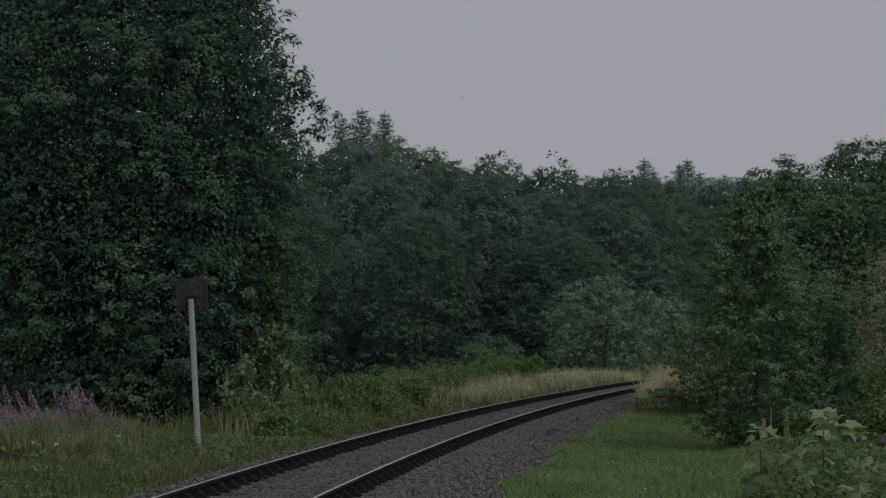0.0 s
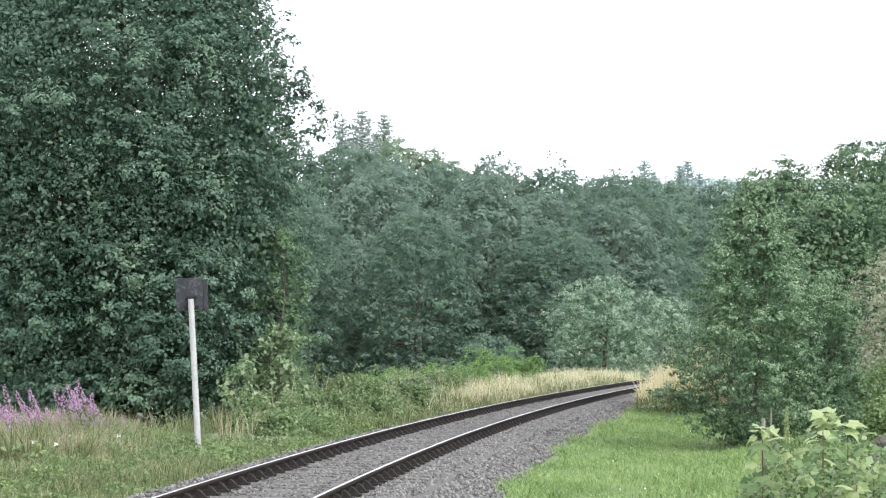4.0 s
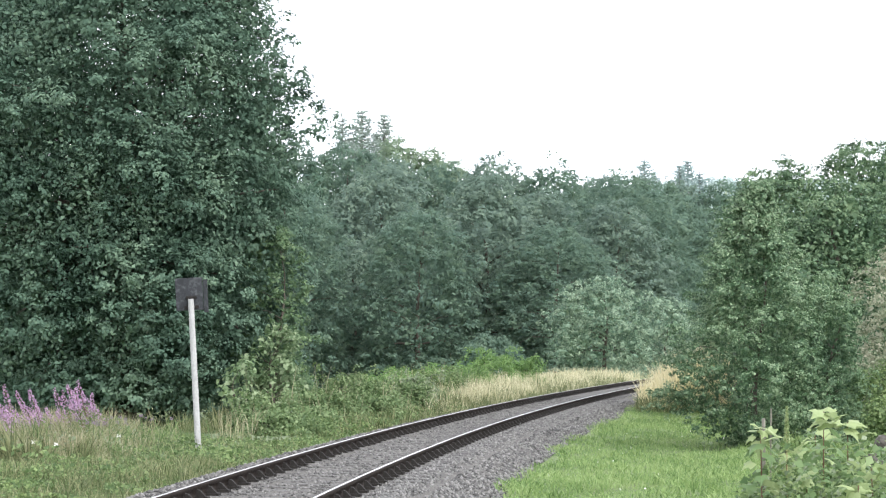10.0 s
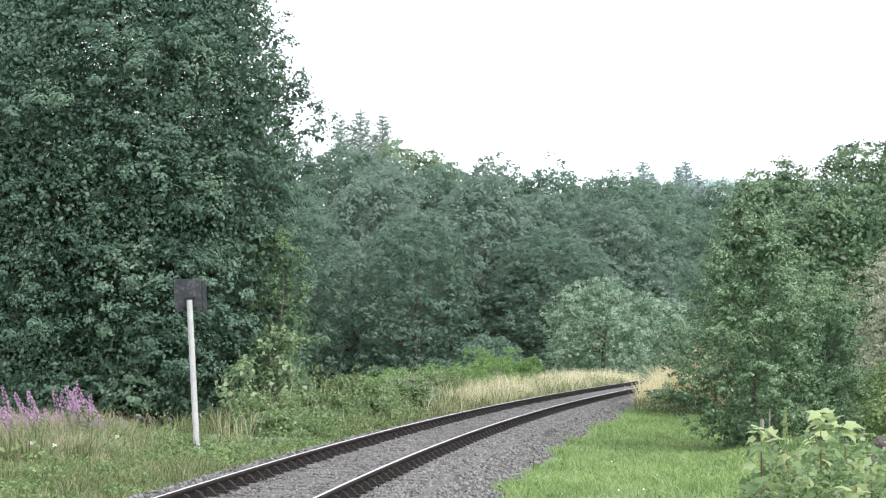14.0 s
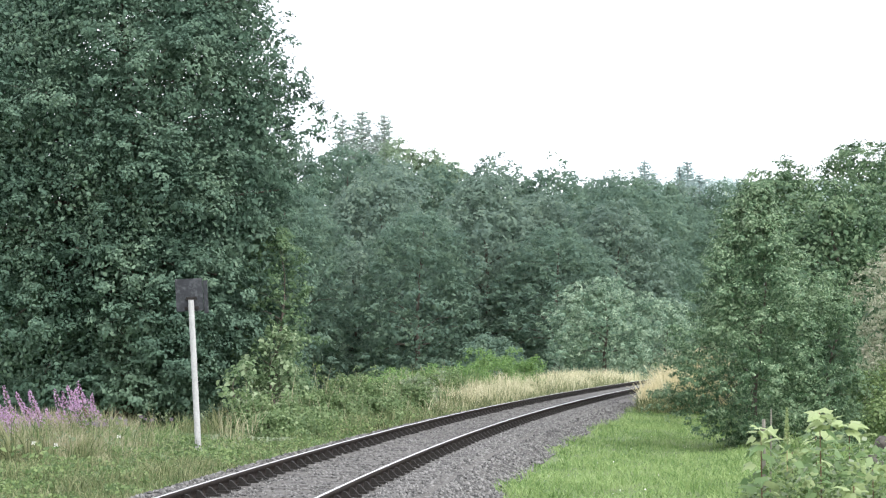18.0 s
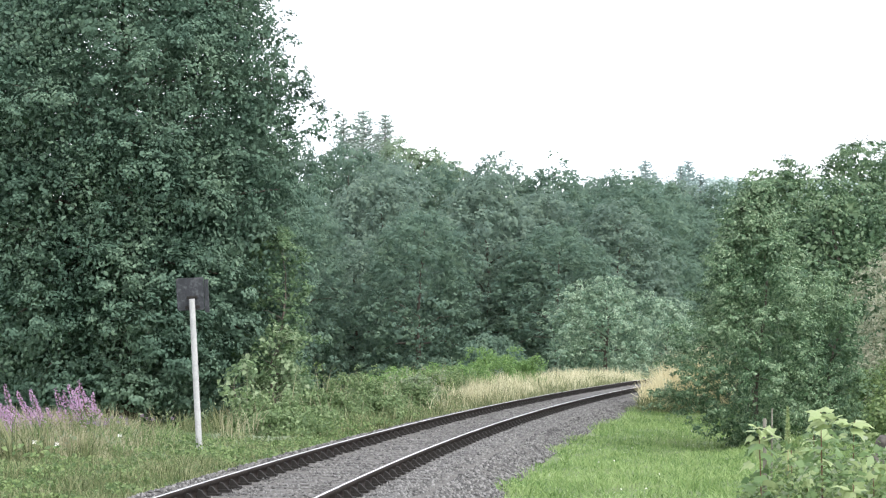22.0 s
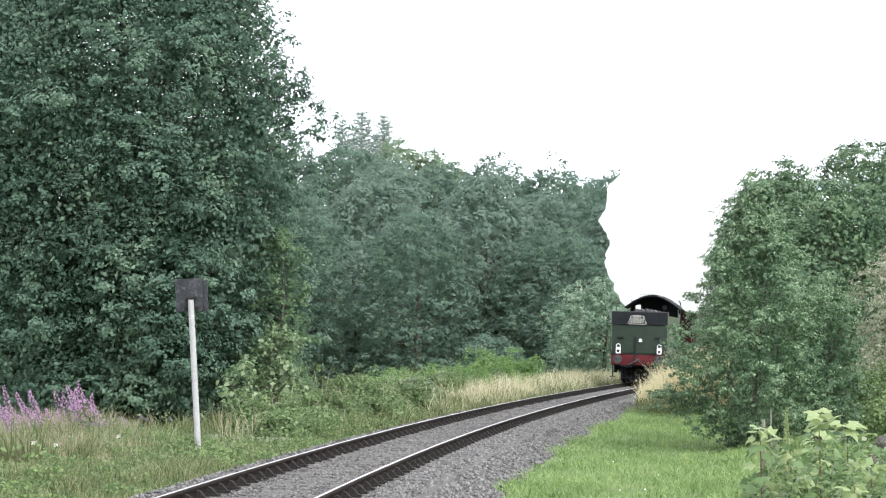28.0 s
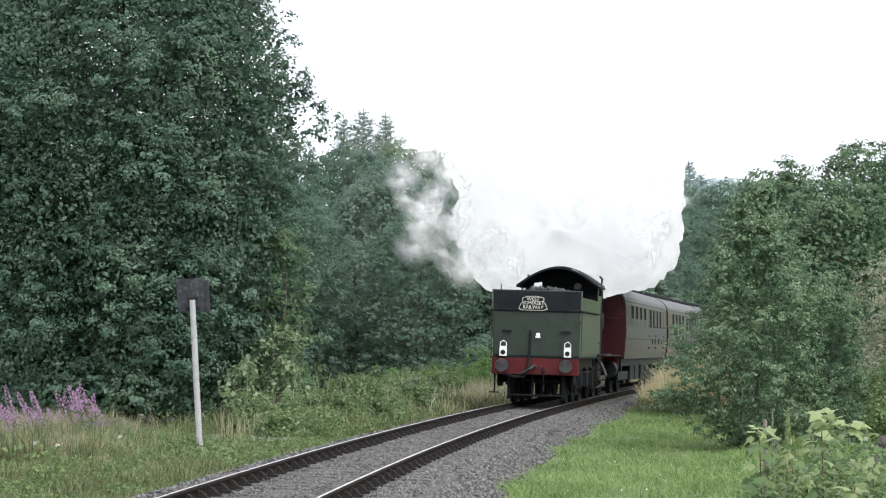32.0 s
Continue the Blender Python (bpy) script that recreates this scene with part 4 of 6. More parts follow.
# ---- leafy saplings in front of the alder bush ----
def build_saplings():
    rng = np.random.default_rng(14)
    lobes = [(0.0, 0.0), (0.20, -0.10), (0.46, -0.06), (0.34, 0.16), (0.56, 0.44), (0.28, 0.42), (0.17, 0.62), (0.0, 1.0)]
    bm = bmesh.new()
    mid = [bm.verts.new((0, y, 0.02 * math.sin(y * 3))) for y in (0.0, 0.3, 0.62, 1.0)]
    for sx in (-1, 1):
        rim = [bm.verts.new((sx * x, y, -0.16 * abs(x) - 0.25 * max(0, y - 0.3) ** 2)) for x, y in lobes[1:-1]]
        ring = [mid[0]] + rim + [mid[3], mid[2], mid[1]]
        bm.faces.new(ring if sx > 0 else ring[::-1])
    mid[3].co.z = -0.2
    bmesh.ops.triangulate(bm, faces=bm.faces[:])
    big_leaf = bpy.data.meshes.new("leaf")
    bm.to_mesh(big_leaf)
    bm.free()
    young_leaf = big_leaf.copy()
    big_leaf.materials.append(M_SAPLING)
    young_leaf.materials.append(M_YOUNG)
    made = []
    plants = ((2.62, 20.0, 1.34, 26), (3.06, 19.6, 1.46, 28), (3.42, 20.2, 1.34, 28), (3.72, 19.4, 1.15, 20), (2.95, 20.8, 1.10, 20), (3.3, 18.8, 1.06, 22), (3.62, 18.6, 1.02, 22), (2.85, 19.2, 0.98, 20), (3.1, 18.4, 0.95, 20), (3.5, 18.0, 0.92, 20), (3.22, 21, 1.2, 22))
    for x, y, h, n in plants:
        t = tagged(new("sycamore_sapling"), "young sycamore with large pale lime-green leaves", "sapling", "sycamore saplings")
        g = gz(x, y)
        top = h - 0.02
        bm = bmesh.new()
        tube(bm, [(0, 0, -0.05), (0.03, 0.01, top * 0.5), (0.0, 0.02, top)], [0.011, 0.008, 0.004], 6)
        part("stem", bm, M_REDSTEM, t, "reddish stem")
        for i in range(n):
            u = 1 - 0.62 * (i / n) ** 1.7
            a = i * 2.4 + rng.uniform(-0.3, 0.3)
            fresh = u > 0.90 or rng.random() < 0.14
            o = new("leaf", young_leaf if fresh else big_leaf)
            o.parent = t
            size = rng.uniform(0.11, 0.21) * (0.8 + 0.3 * (1 - u))
            reach = 0.02 + rng.uniform(0.0, 0.07) + 0.22 * (1 - u) * rng.uniform(0.3, 1)
            o.matrix_basis = pose(reach * math.cos(a), reach * math.sin(a), top * u, rng.uniform(-65, 50) if u > 0.90 else rng.uniform(-50, 12), rng.uniform(-30, 30), math.degrees(a) - 90) @ Matrix.Diagonal((size, size, size, 1))
        made.append((t, (x, y, g, 0, rng.uniform(-3, 3), rng.uniform(0, 360))))
        t.matrix_basis = pose(*made[-1][1])
    # weeds below them
    for n, leaf, mat, label in ((9000, 0.045, M_WEED, "tangle of green weeds under the saplings"), (2600, 0.06, M_SAGE, "grey-green mugwort among the saplings"), (1500, 0.085, M_SAPLING, "broad-leaved seedlings under the saplings")):
        p = np.stack([rng.uniform(2.35, 4.0, n), rng.uniform(18.4, 21.5, n), np.zeros(n)], 1)
        p[:, 2] = -0.46 + rng.random(n) ** 0.6 * np.clip(0.95 + 0.35 * np.sin(p[:, 0] * 9 + 1) * np.sin(p[:, 1] * 5), 0.15, 1.4) * np.clip((p[:, 0] - 2.25) / 0.5, 0.2, 1)
        nn = unit(rng.normal(size=(n, 3)) * 0.7 + np.array([0, -0.4, 1.0]))
        stuff("tall_weeds", leaf_mesh("tall_weeds", p, nn, leaf, rng), mat, label, "weeds")
    # a yellow-green seed spike
    t = tagged(new("dock_plant"), "dry yellowish dock seed spike on a thin stem", "wildflower")
    bm = bmesh.new()
    tube(bm, [(0, 0, -0.1), (0, 0, 1.45)], [0.006, 0.003], 5)
    part("stem", bm, M_STRAW, t)
    m = 260
    u = rng.random(m)
    a = rng.uniform(0, 6.28, m)
    w = 0.020 * (1 - u) + 0.003
    link_mesh("seed_spike", leaf_mesh("seed_spike", np.stack([w * np.cos(a), w * np.sin(a), 1.16 + 0.3 * u], 1), unit(rng.normal(size=(m, 3))), 0.024, rng, 0.8), M_YOUNG, t)
    t.matrix_basis = pose(2.88, 20.4, gz(2.86, 20.4))
    # two weathered stakes
    for x, w, h, lean in ((2.70, 0.019, 1.37, 0.5), (2.75, 0.008, 1.45, 1)):
        k = tagged(new("wooden_stake", bpy.data.meshes.new("wooden_stake")), "weathered grey wooden stake among the saplings", "stake", "wooden stakes")
        bm = bmesh.new()
        tube(bm, [(0, 0, -0.1), (0.004, 0, 0.7), (0, 0, h)], [w, w, w * 0.9], 6)
        bm.to_mesh(k.data)
        bm.free()
        k.data.materials.append(M_STAKE)
        k.matrix_basis = pose(x, 20.6, gz(x, 20.6), 0, lean, 0)
    # dark rocks behind
    for i in range(54):
        r = tagged(new("rock", bpy.data.meshes.new("rock")), "dark brown angular rock in a heap behind the saplings", "rock", "rock heap")
        bm = bmesh.new()
        bmesh.ops.create_icosphere(bm, subdivisions=2, radius=rng.uniform(0.09, 0.14))
        for v in bm.verts:
            q = v.co * 3 + Vector((i * 7, 0, 0))
            v.co *= 1 + 0.5 * noise.noise(q) + 0.25 * noise.noise(q * 2.3)
            v.co.z *= 0.75
        bm.to_mesh(r.data)
        bm.free()
        r.data.materials.append(M_ROCK)
        k = (i % 9, i // 9)
        r.matrix_basis = pose(4.14 + 0.17 * k[0] + 0.08 * (k[1] % 2) + 0.05 * k[1], 24.6 + 0.12 * (i % 2), -0.34 + 0.17 * k[1], i * 30, i * 50, i * 70)
    return made


SAPLINGS = build_saplings()


# ---- ballast stones ----
def build_stones():
    rng = np.random.default_rng(3)
    base = np.array([[1, 0, -0.2], [-0.3, 0.9, -0.1], [-0.8, -0.5, -0.2], [0.2, -0.9, 0], [0.1, 0.1, 0.75], [0, 0, -0.7]])
    tri = np.array([[0, 1, 4], [1, 2, 4], [2, 3, 4], [3, 0, 4], [1, 0, 5], [2, 1, 5], [3, 2, 5], [0, 3, 5]])
    n = 40000
    s = np.where(rng.random(n) < 0.6, rng.uniform(0.83, 2.3, n), rng.uniform(-2.0, 0.68, n))
    y = 20 + 60 * rng.random(n) ** 1.8
    ok = (abs(abs(s) - 0.7525) > 0.2) | (rng.random(n) < 0.15)
    s, y = s[ok], y[ok]
    n = len(s)
    x, yy = offset(s, y)
    z = np.interp(s, [-2.05, -1.75, -1.45, -0.6, 0, 0.6, 1.35, 1.75, 2.1, 2.35], [-0.42, -0.26, -0.17, -0.155, -0.165, -0.155, -0.18, -0.26, -0.36, -0.42]) - s * CANT / 1.5 * (abs(s) < 1.6)
    size = rng.uniform(0.017, 0.037, n) * np.where(abs(s) < 0.7, 0.8, 1.0)
    a = rng.uniform(0, 6.28, n)
    c, d = np.cos(a), np.sin(a)
    v = base[None] * (1 + 0.35 * rng.normal(size=(n, 6, 3)))
    v = np.stack([v[..., 0] * c[:, None] - v[..., 1] * d[:, None], v[..., 0] * d[:, None] + v[..., 1] * c[:, None], v[..., 2] * 0.8], -1) * size[:, None, None]
    v = v + np.stack([x, yy, z + 0.008], 1)[:, None, :]
    f = (np.arange(n)[:, None, None] * 6 + tri[None]).reshape(-1, 3)
    stuff("ballast_stones", arrays("ballast_stones", v.reshape(-1, 3), f), M_STONE, "loose grey and brownish crushed ballast stones", "ballast")


build_stones()


# ---- post with a sign ----
def build_pole():
    p = tagged(new("trackside_post"), "leaning white-painted post with a dark sign facing away", "sign post")
    bm = bmesh.new()
    rod(bm, (0, 0, -0.4), (0, 0, 2.66), 0.054, 0.049, 14)
    part("post", bm, M_POST, p, "white-painted post")
    bm = bmesh.new()
    box(bm, -0.26, 0.20, 0.07, 0.10, 2.47, 3.02, 0.006)
    part("sign_plate", bm, M_SIGNBACK, p, "weathered dark back of a sign")
    bm = bmesh.new()
    box(bm, 0.205, 0.28, 0.10, 0.12, 2.42, 2.98, 0.005)
    part("side_plate", bm, M_SIGNBACK, p)
    for z, w in ((2.50, 0.12), (2.66, 0.09)):
        bm = bmesh.new()
        box(bm, -w, w, 0.045, 0.066, z, z + 0.05, 0.004)
        part("bracket", bm, M_CHAIR, p, "grey metal bracket")
    p.matrix_basis = pose(-4.11, 41, gz(-4.11, 41), 0, -3.1, 0)


build_pole()


# ---- train ----
M_GREEN = material("tender_green_paint", [(0.013, 0.0235, 0.0155), (0.025, 0.041, 0.027)], 2.5, 0.38, coat=0.15, fine=18, spec=0.3)
M_BLACK = material("sooty_black_paint", [(0.008, 0.0095, 0.0112), (0.019, 0.0215, 0.025)], 3, 0.6, fine=14, spec=0.12)
M_RED = material("buffer_beam_red", [(0.068, 0.008, 0.010), (0.105, 0.014, 0.016)], 3, 0.5, fine=16, spec=0.25)
M_MAROON = material("coach_maroon_paint", [(0.032, 0.006, 0.008), (0.052, 0.010, 0.013)], 2, 0.45, coat=0.02, fine=10, spec=0.2)
M_CREAM = material("coach_side_paint", [(0.073, 0.073, 0.059), (0.100, 0.100, 0.082)], 1.5, 0.6, spec=0.1, fine=9)
M_TAN2 = material("coach_lower_paint", [(0.079, 0.078, 0.062), (0.108, 0.107, 0.086)], 1.5, 0.6, spec=0.1, fine=9)
M_ROOF = material("coach_roof_grey", [(0.075, 0.077, 0.078), (0.12, 0.122, 0.122)], 1.5, 0.65, fine=8)
M_LAMPWHITE = material("lamp_white_enamel", [(0.80, 0.80, 0.80), (0.88, 0.88, 0.88)], 5, 0.35)
M_STEEL = material("worn_steel", [(0.030, 0.030, 0.031), (0.075, 0.074, 0.074)], 6, 0.5, 0.4)
M_PIPE = material("grey_pipe", [(0.09, 0.09, 0.088), (0.17, 0.17, 0.165)], 6, 0.5, 0.3)
M_COAL = material("coal", [(0.012, 0.012, 0.013), (0.05, 0.05, 0.052)], 12, 0.4, bump=0.6, bump_scale=30)
M_GLASS = material("dark_coach_glass", [(0.012, 0.013, 0.015), (0.03, 0.032, 0.035)], 1, 0.6, spec=0.0)
M_DIMGLASS = material("dim_grey_cab_glass", [(0.05, 0.052, 0.055), (0.09, 0.092, 0.095)], 3, 0.3, spec=0.4)
M_LETTER = material("cream_lettering", [(0.66, 0.65, 0.58), (0.74, 0.73, 0.66)], 8, 0.5)
M_BRASS = material("dull_brass", [(0.20, 0.15, 0.06), (0.30, 0.22, 0.10)], 6, 0.4, 0.8)


def lettering(name, text, size, m, parent, mat):
    cu = bpy.data.curves.new(name, "FONT")
    cu.body, cu.size, cu.extrude, cu.align_x, cu.align_y = text, size, 0.004, "CENTER", "CENTER"
    tmp = bpy.data.objects.new(name, cu)
    scene.collection.objects.link(tmp)
    dg = bpy.context.evaluated_depsgraph_get()
    me = bpy.data.meshes.new_from_object(tmp.evaluated_get(dg))
    bpy.data.objects.remove(tmp)
    me.materials.clear()
    ob = link_mesh(name, me, mat, parent)
    ob.matrix_basis = m
    return ob


def wheelset(thing, y, r, spokes=10, gauge=0.72):
    """An axle with two spoked wheels; it turns about its own middle."""
    bm = bmesh.new()
    rod(bm, (-0.85, 0, 0), (0.85, 0, 0), 0.07)
    ax = part("wheelset", bm, M_BLACK, thing)
    for sx in (-1, 1):
        bm = bmesh.new()
        n = 3 * spokes
        prof = [(0.0, r), (0.115, r), (0.13, r + 0.03), (0.145, r + 0.03), (0.145, r - 0.075), (0.0, r - 0.075)]
        hub = [(0.02, 0.04), (0.02, r * 0.22), (0.125, r * 0.22), (0.125, 0.04)]

        def rings(points):
            return [[bm.verts.new((-sx * (x - 0.05) + sx * gauge, rr * math.cos(6.2832 * k / n), rr * math.sin(6.2832 * k / n))) for x, rr in points] for k in range(n)]

        tyre, boss = rings(prof), rings(hub)
        for k in range(n):
            a, b, c, d = tyre[k], tyre[(k + 1) % n], boss[k], boss[(k + 1) % n]
            spoke = k % 3 == 0
            for j in range(6):
                if not (spoke and j == 4):
                    bm.faces.new((a[j], a[(j + 1) % 6], b[(j + 1) % 6], b[j]))
            for j in range(4):
                if not (spoke and j == 1):
                    bm.faces.new((c[j], c[(j + 1) % 4], d[(j + 1) % 4], d[j]))
            if spoke:
                for q in ((c[1], d[1], b[5], a[5]), (c[2], d[2], b[4], a[4]), (c[1], c[2], a[4], a[5]), (d[1], d[2], b[4], b[5])):
                    bm.faces.new(q)
        bmesh.ops.recalc_face_normals(bm, faces=bm.faces[:])
        part("wheel", bm, M_BLACK, ax)
    ax.matrix_basis = pose(0, y, r)
    return ax, y, r


def buffers(thing, y, z, out, mat):
    for sx in (-1, 1):
        bm = bmesh.new()
        rod(bm, (sx * 0.865, y, z), (sx * 0.865, y + out * 0.30, z), 0.15, 0.11, 16)
        rod(bm, (sx * 0.865, y + out * 0.3, z), (sx * 0.865, y + out * 0.44, z), 0.055, seg=12)
        b = part("buffer", bm, mat, thing)
        bm = bmesh.new()
        rod(bm, (sx * 0.865, y + out * 0.43, z), (sx * 0.865, y + out * 0.47, z), 0.185, 0.175, 24)
        part("buffer_head", bm, M_STEEL, b, "worn steel buffer head")


def build_tender():
    t = tagged(new("tender"), "dark green locomotive tender with a red buffer beam and white lamps", "tender", "train")
    b = -3.2
    bm = bmesh.new()
    box(bm, -1.19, 1.19, b, 3.05, 1.29, 2.54, 0.03)
    part("tank", bm, M_GREEN, t, "dark green water tank")
    bm = bmesh.new()
    box(bm, -1.26, 1.26, b - 0.06, 3.05, 2.54, 2.575, 0.008)
    part("coping", bm, M_BLACK, t)
    # coal space: rear plate, side plates and rim
    bm = bmesh.new()
    box(bm, -1.21, 1.21, b - 0.02, b + 0.01, 2.577, 3.08, 0.006)
    part("rear_plate", bm, M_BLACK, t, "black coal-space rear plate")
    for sx in (-1, 1):
        bm = bmesh.new()
        prism(bm, [(sx * 1.19, 2.577), (sx * 1.21, 2.577), (sx * 1.25, 2.93), (sx * 1.23, 2.93)], b + 0.01, 3.0)
        part("side_plate", bm, M_GREEN, t)
        bm = bmesh.new()
        rod(bm, (sx * 1.215, b - 0.01, 2.57), (sx * 1.225, b - 0.01, 3.09), 0.018)
        part("corner_beading", bm, M_PIPE, t, "pale worn corner beading")
        bm = bmesh.new()
        rod(bm, (sx * 1.0, b + 0.05, 3.0), (sx * 1.0, b + 0.05, 3.25), 0.015)
        part("lamp_iron", bm, M_BLACK, t)
    bm = bmesh.new()
    rod(bm, (-1.22, b - 0.005, 3.085), (1.22, b - 0.005, 3.085), 0.022)
    part("rim", bm, M_STEEL, t)
    # coal
    bm = bmesh.new()
    n = 22
    grid = [[bm.verts.new((-1.16 + 2.32 * i / n, b + 0.3 + 5.6 * j / n, 2.42 + (0.70 - 0.3 * max(0, 1 - i / 9)) * math.sin(math.pi * i / n) ** 0.6 * min(1, 0.42 + j / 9) + 0.16 * noise.noise(Vector((i * 0.7, j * 0.7, 0))))) for j in range(n + 1)] for i in range(n + 1)]
    for i in range(n):
        for j in range(n):
            bm.faces.new((grid[i][j], grid[i + 1][j], grid[i + 1][j + 1], grid[i][j + 1]))
    part("coal_heap", bm, M_COAL, t, "heap of dull black coal")
    rng = np.random.default_rng(2)
    for i in range(26):
        bm = bmesh.new()
        bmesh.ops.create_icosphere(bm, subdivisions=1, radius=1)
        for v in bm.verts:
            v.co *= rng.uniform(0.06, 0.13)
        c = part("coal_lump", bm, M_COAL, t)
        u = rng.uniform(-0.3, 0.65)
        c.matrix_basis = pose(u, b + rng.uniform(0.9, 2.2), 2.95 + 0.20 * (1 - (u - 0.05) ** 2), i * 20, i * 30, i * 77)
    # buffer beam and what hangs on it
    bm = bmesh.new()
    box(bm, -1.19, 1.19, b - 0.09, b + 0.02, 0.80, 1.27, 0.01)
    part("buffer_beam", bm, M_RED, t, "red-painted buffer beam")
    bm = bmesh.new()
    box(bm, -1.24, 1.24, b - 0.10, 3.1, 1.255, 1.288, 0.006)
    part("footplate", bm, M_BLACK, t)
    buffers(t, b - 0.09, 1.04, -1, M_BLACK)
    for sx in (-1, 1):
        bm = bmesh.new()
        prism(bm, [(0.095, 1.29), (0.095, 1.50), (0.06, 1.56), (-0.06, 1.56), (-0.095, 1.50), (-0.095, 1.29)], b - 0.24, b - 0.08)
        bmesh.ops.translate(bm, verts=bm.verts[:], vec=(sx * 0.88, 0, 0))
        lamp = part("lamp", bm, M_LAMPWHITE, t, "white oil headlamp")
        bm = bmesh.new()
        rod(bm, (sx * 0.88, b - 0.25, 1.39), (sx * 0.88, b - 0.235, 1.39), 0.065, seg=18)
        part("lens", bm, M_BLACK, lamp, "dark round lens")
        bm = bmesh.new()
        tube(bm, [(sx * 0.88 - 0.085, b - 0.16, 1.53), (sx * 0.88 - 0.08, b - 0.16, 1.66), (sx * 0.88, b - 0.16, 1.71), (sx * 0.88 + 0.08, b - 0.16, 1.66), (sx * 0.88 + 0.085, b - 0.16, 1.53)], [0.013] * 5, 6)
        part("handle", bm, M_LAMPWHITE, lamp)
        bm = bmesh.new()
        box(bm, sx * 0.8 - 0.13, sx * 0.8 + 0.13, b - 0.10, b, 1.955, 2.01, 0.006)
        part("step", bm, M_BLACK, t)
        bm = bmesh.new()
        rod(bm, (sx * 1.235, b + 0.05, 1.30), (sx * 1.235, b + 0.05, 2.5), 0.014)
        rod(bm, (sx * 1.235, b + 0.05, 2.25), (sx * 1.19, b + 0.05, 2.25), 0.02)
        part("handrail", bm, M_STEEL, t)
        bm = bmesh.new()
        box(bm, sx * 1.12 - 0.02, sx * 1.12 + 0.02, b + 0.05, b + 0.12, 0.30, 0.80)
        box(bm, sx * 1.12 - 0.14, sx * 1.12 + 0.12, b - 0.08, b + 0.18, 0.28, 0.31)
        part("footstep", bm, M_BLACK, t)
        # side frame with axleboxes and springs
        bm = bmesh.new()
        prism(bm, [(sx * 1.02, 0.55), (sx * 1.05, 0.55), (sx * 1.05, 1.25), (sx * 1.02, 1.25)], b, 3.0)
        part("side_frame", bm, M_BLACK, t)
        for y in (-2.0, 0.0, 2.0):
            bm = bmesh.new()
            box(bm, sx * 1.10 - 0.07, sx * 1.10 + 0.07, y - 0.15, y + 0.15, 0.45, 0.85, 0.02)
            part("axlebox", bm, M_BLACK, t)
            bm = bmesh.new()
            for k in range(4):
                box(bm, sx * 1.10 - 0.05, sx * 1.10 + 0.05, y - 0.5 + 0.1 * k, y + 0.5 - 0.1 * k, 0.98 - 0.025 * k, 1.0 - 0.025 * k)
            part("leaf_spring", bm, M_BLACK, t)
    # small white bracket, standing pipe, coupling, hose, brake bar
    bm = bmesh.new()
    rod(bm, (0.05, b - 0.06, 1.89), (0.05, b, 1.89), 0.055, seg=14)
    box(bm, -0.02, 0.12, b - 0.06, b, 1.80, 1.845, 0.008)
    part("lamp_bracket", bm, M_LAMPWHITE, t, "small white lamp bracket")
    bm = bmesh.new()
    tube(bm, [(-0.17, b - 0.07, 0.9), (-0.17, b - 0.07, 1.3), (-0.16, b - 0.06, 1.95), (-0.16, b - 0.01, 2.0)], [0.035] * 4, 8)
    part("vacuum_pipe", bm, M_BLACK, t)
    bm = bmesh.new()
    tube(bm, [(-0.16, b - 0.12, 1.3), (-0.18, b - 0.2, 1.0), (-0.3, b - 0.22, 0.72), (-0.62, b - 0.2, 0.74), (-0.8, b - 0.1, 0.8)], [0.038] * 5, 8)
    part("vacuum_hose", bm, M_BLACK, t)
    bm = bmesh.new()
    tube(bm, [(0.0, b - 0.1, 1.03), (-0.04, b - 0.3, 1.02), (-0.12, b - 0.34, 0.96), (-0.4, b - 0.3, 0.80)], [0.045, 0.04, 0.035, 0.035], 8)
    rod(bm, (-0.03, b - 0.2, 1.06), (0.08, b - 0.3, 0.98), 0.035)
    part("coupling", bm, M_STEEL, t, "greasy screw coupling")
    bm = bmesh.new()
    tube(bm, [(0.22, b - 0.1, 0.98), (0.24, b - 0.16, 0.9), (0.24, b - 0.16, 0.35)], [0.04, 0.04, 0.035], 8)
    part("heating_hose", bm, M_BLACK, t)
    bm = bmesh.new()
    rod(bm, (-0.75, b + 0.2, 0.23), (0.75, b + 0.2, 0.23), 0.03)
    for x in (-0.75, -0.1, 0.75):
        rod(bm, (x, b + 0.2, 0.2), (x, b + 0.25, 0.85), 0.03)
    part("brake_rigging", bm, M_BLACK, t)
    for sx in (-1, 1):
        bm = bmesh.new()
        box(bm, sx * 0.7525 - 0.04, sx * 0.7525 + 0.04, b + 0.25, b + 0.29, 0.12, 0.82, 0.01)
        part("guard_iron", bm, M_BLACK, t)
    bm = bmesh.new()
    box(bm, -0.95, 0.95, b + 0.6, 2.9, 0.80, 1.25)
    part("well_tank", bm, M_BLACK, t)
    # headboard with a shaped outline
    bm = bmesh.new()
    out = [(-0.40, -0.17), (-0.30, -0.21), (0.30, -0.21), (0.40, -0.17), (0.345, -0.04), (0.29, 0.02), (0.30, 0.13), (0.18, 0.17), (0, 0.185), (-0.18, 0.17), (-0.30, 0.13), (-0.29, 0.02), (-0.345, -0.04)]
    prism(bm, out, -0.03, 0.0)
    board = part("headboard", bm, M_LETTER, t, "black headboard with a cream border and lettering")
    bm = bmesh.new()
    prism(bm, [(x * 0.95, z * 0.93) for x, z in out], -0.036, -0.01)
    part("board_face", bm, M_BLACK, board)
    board.matrix_basis = pose(-0.10, b - 0.05, 2.76)
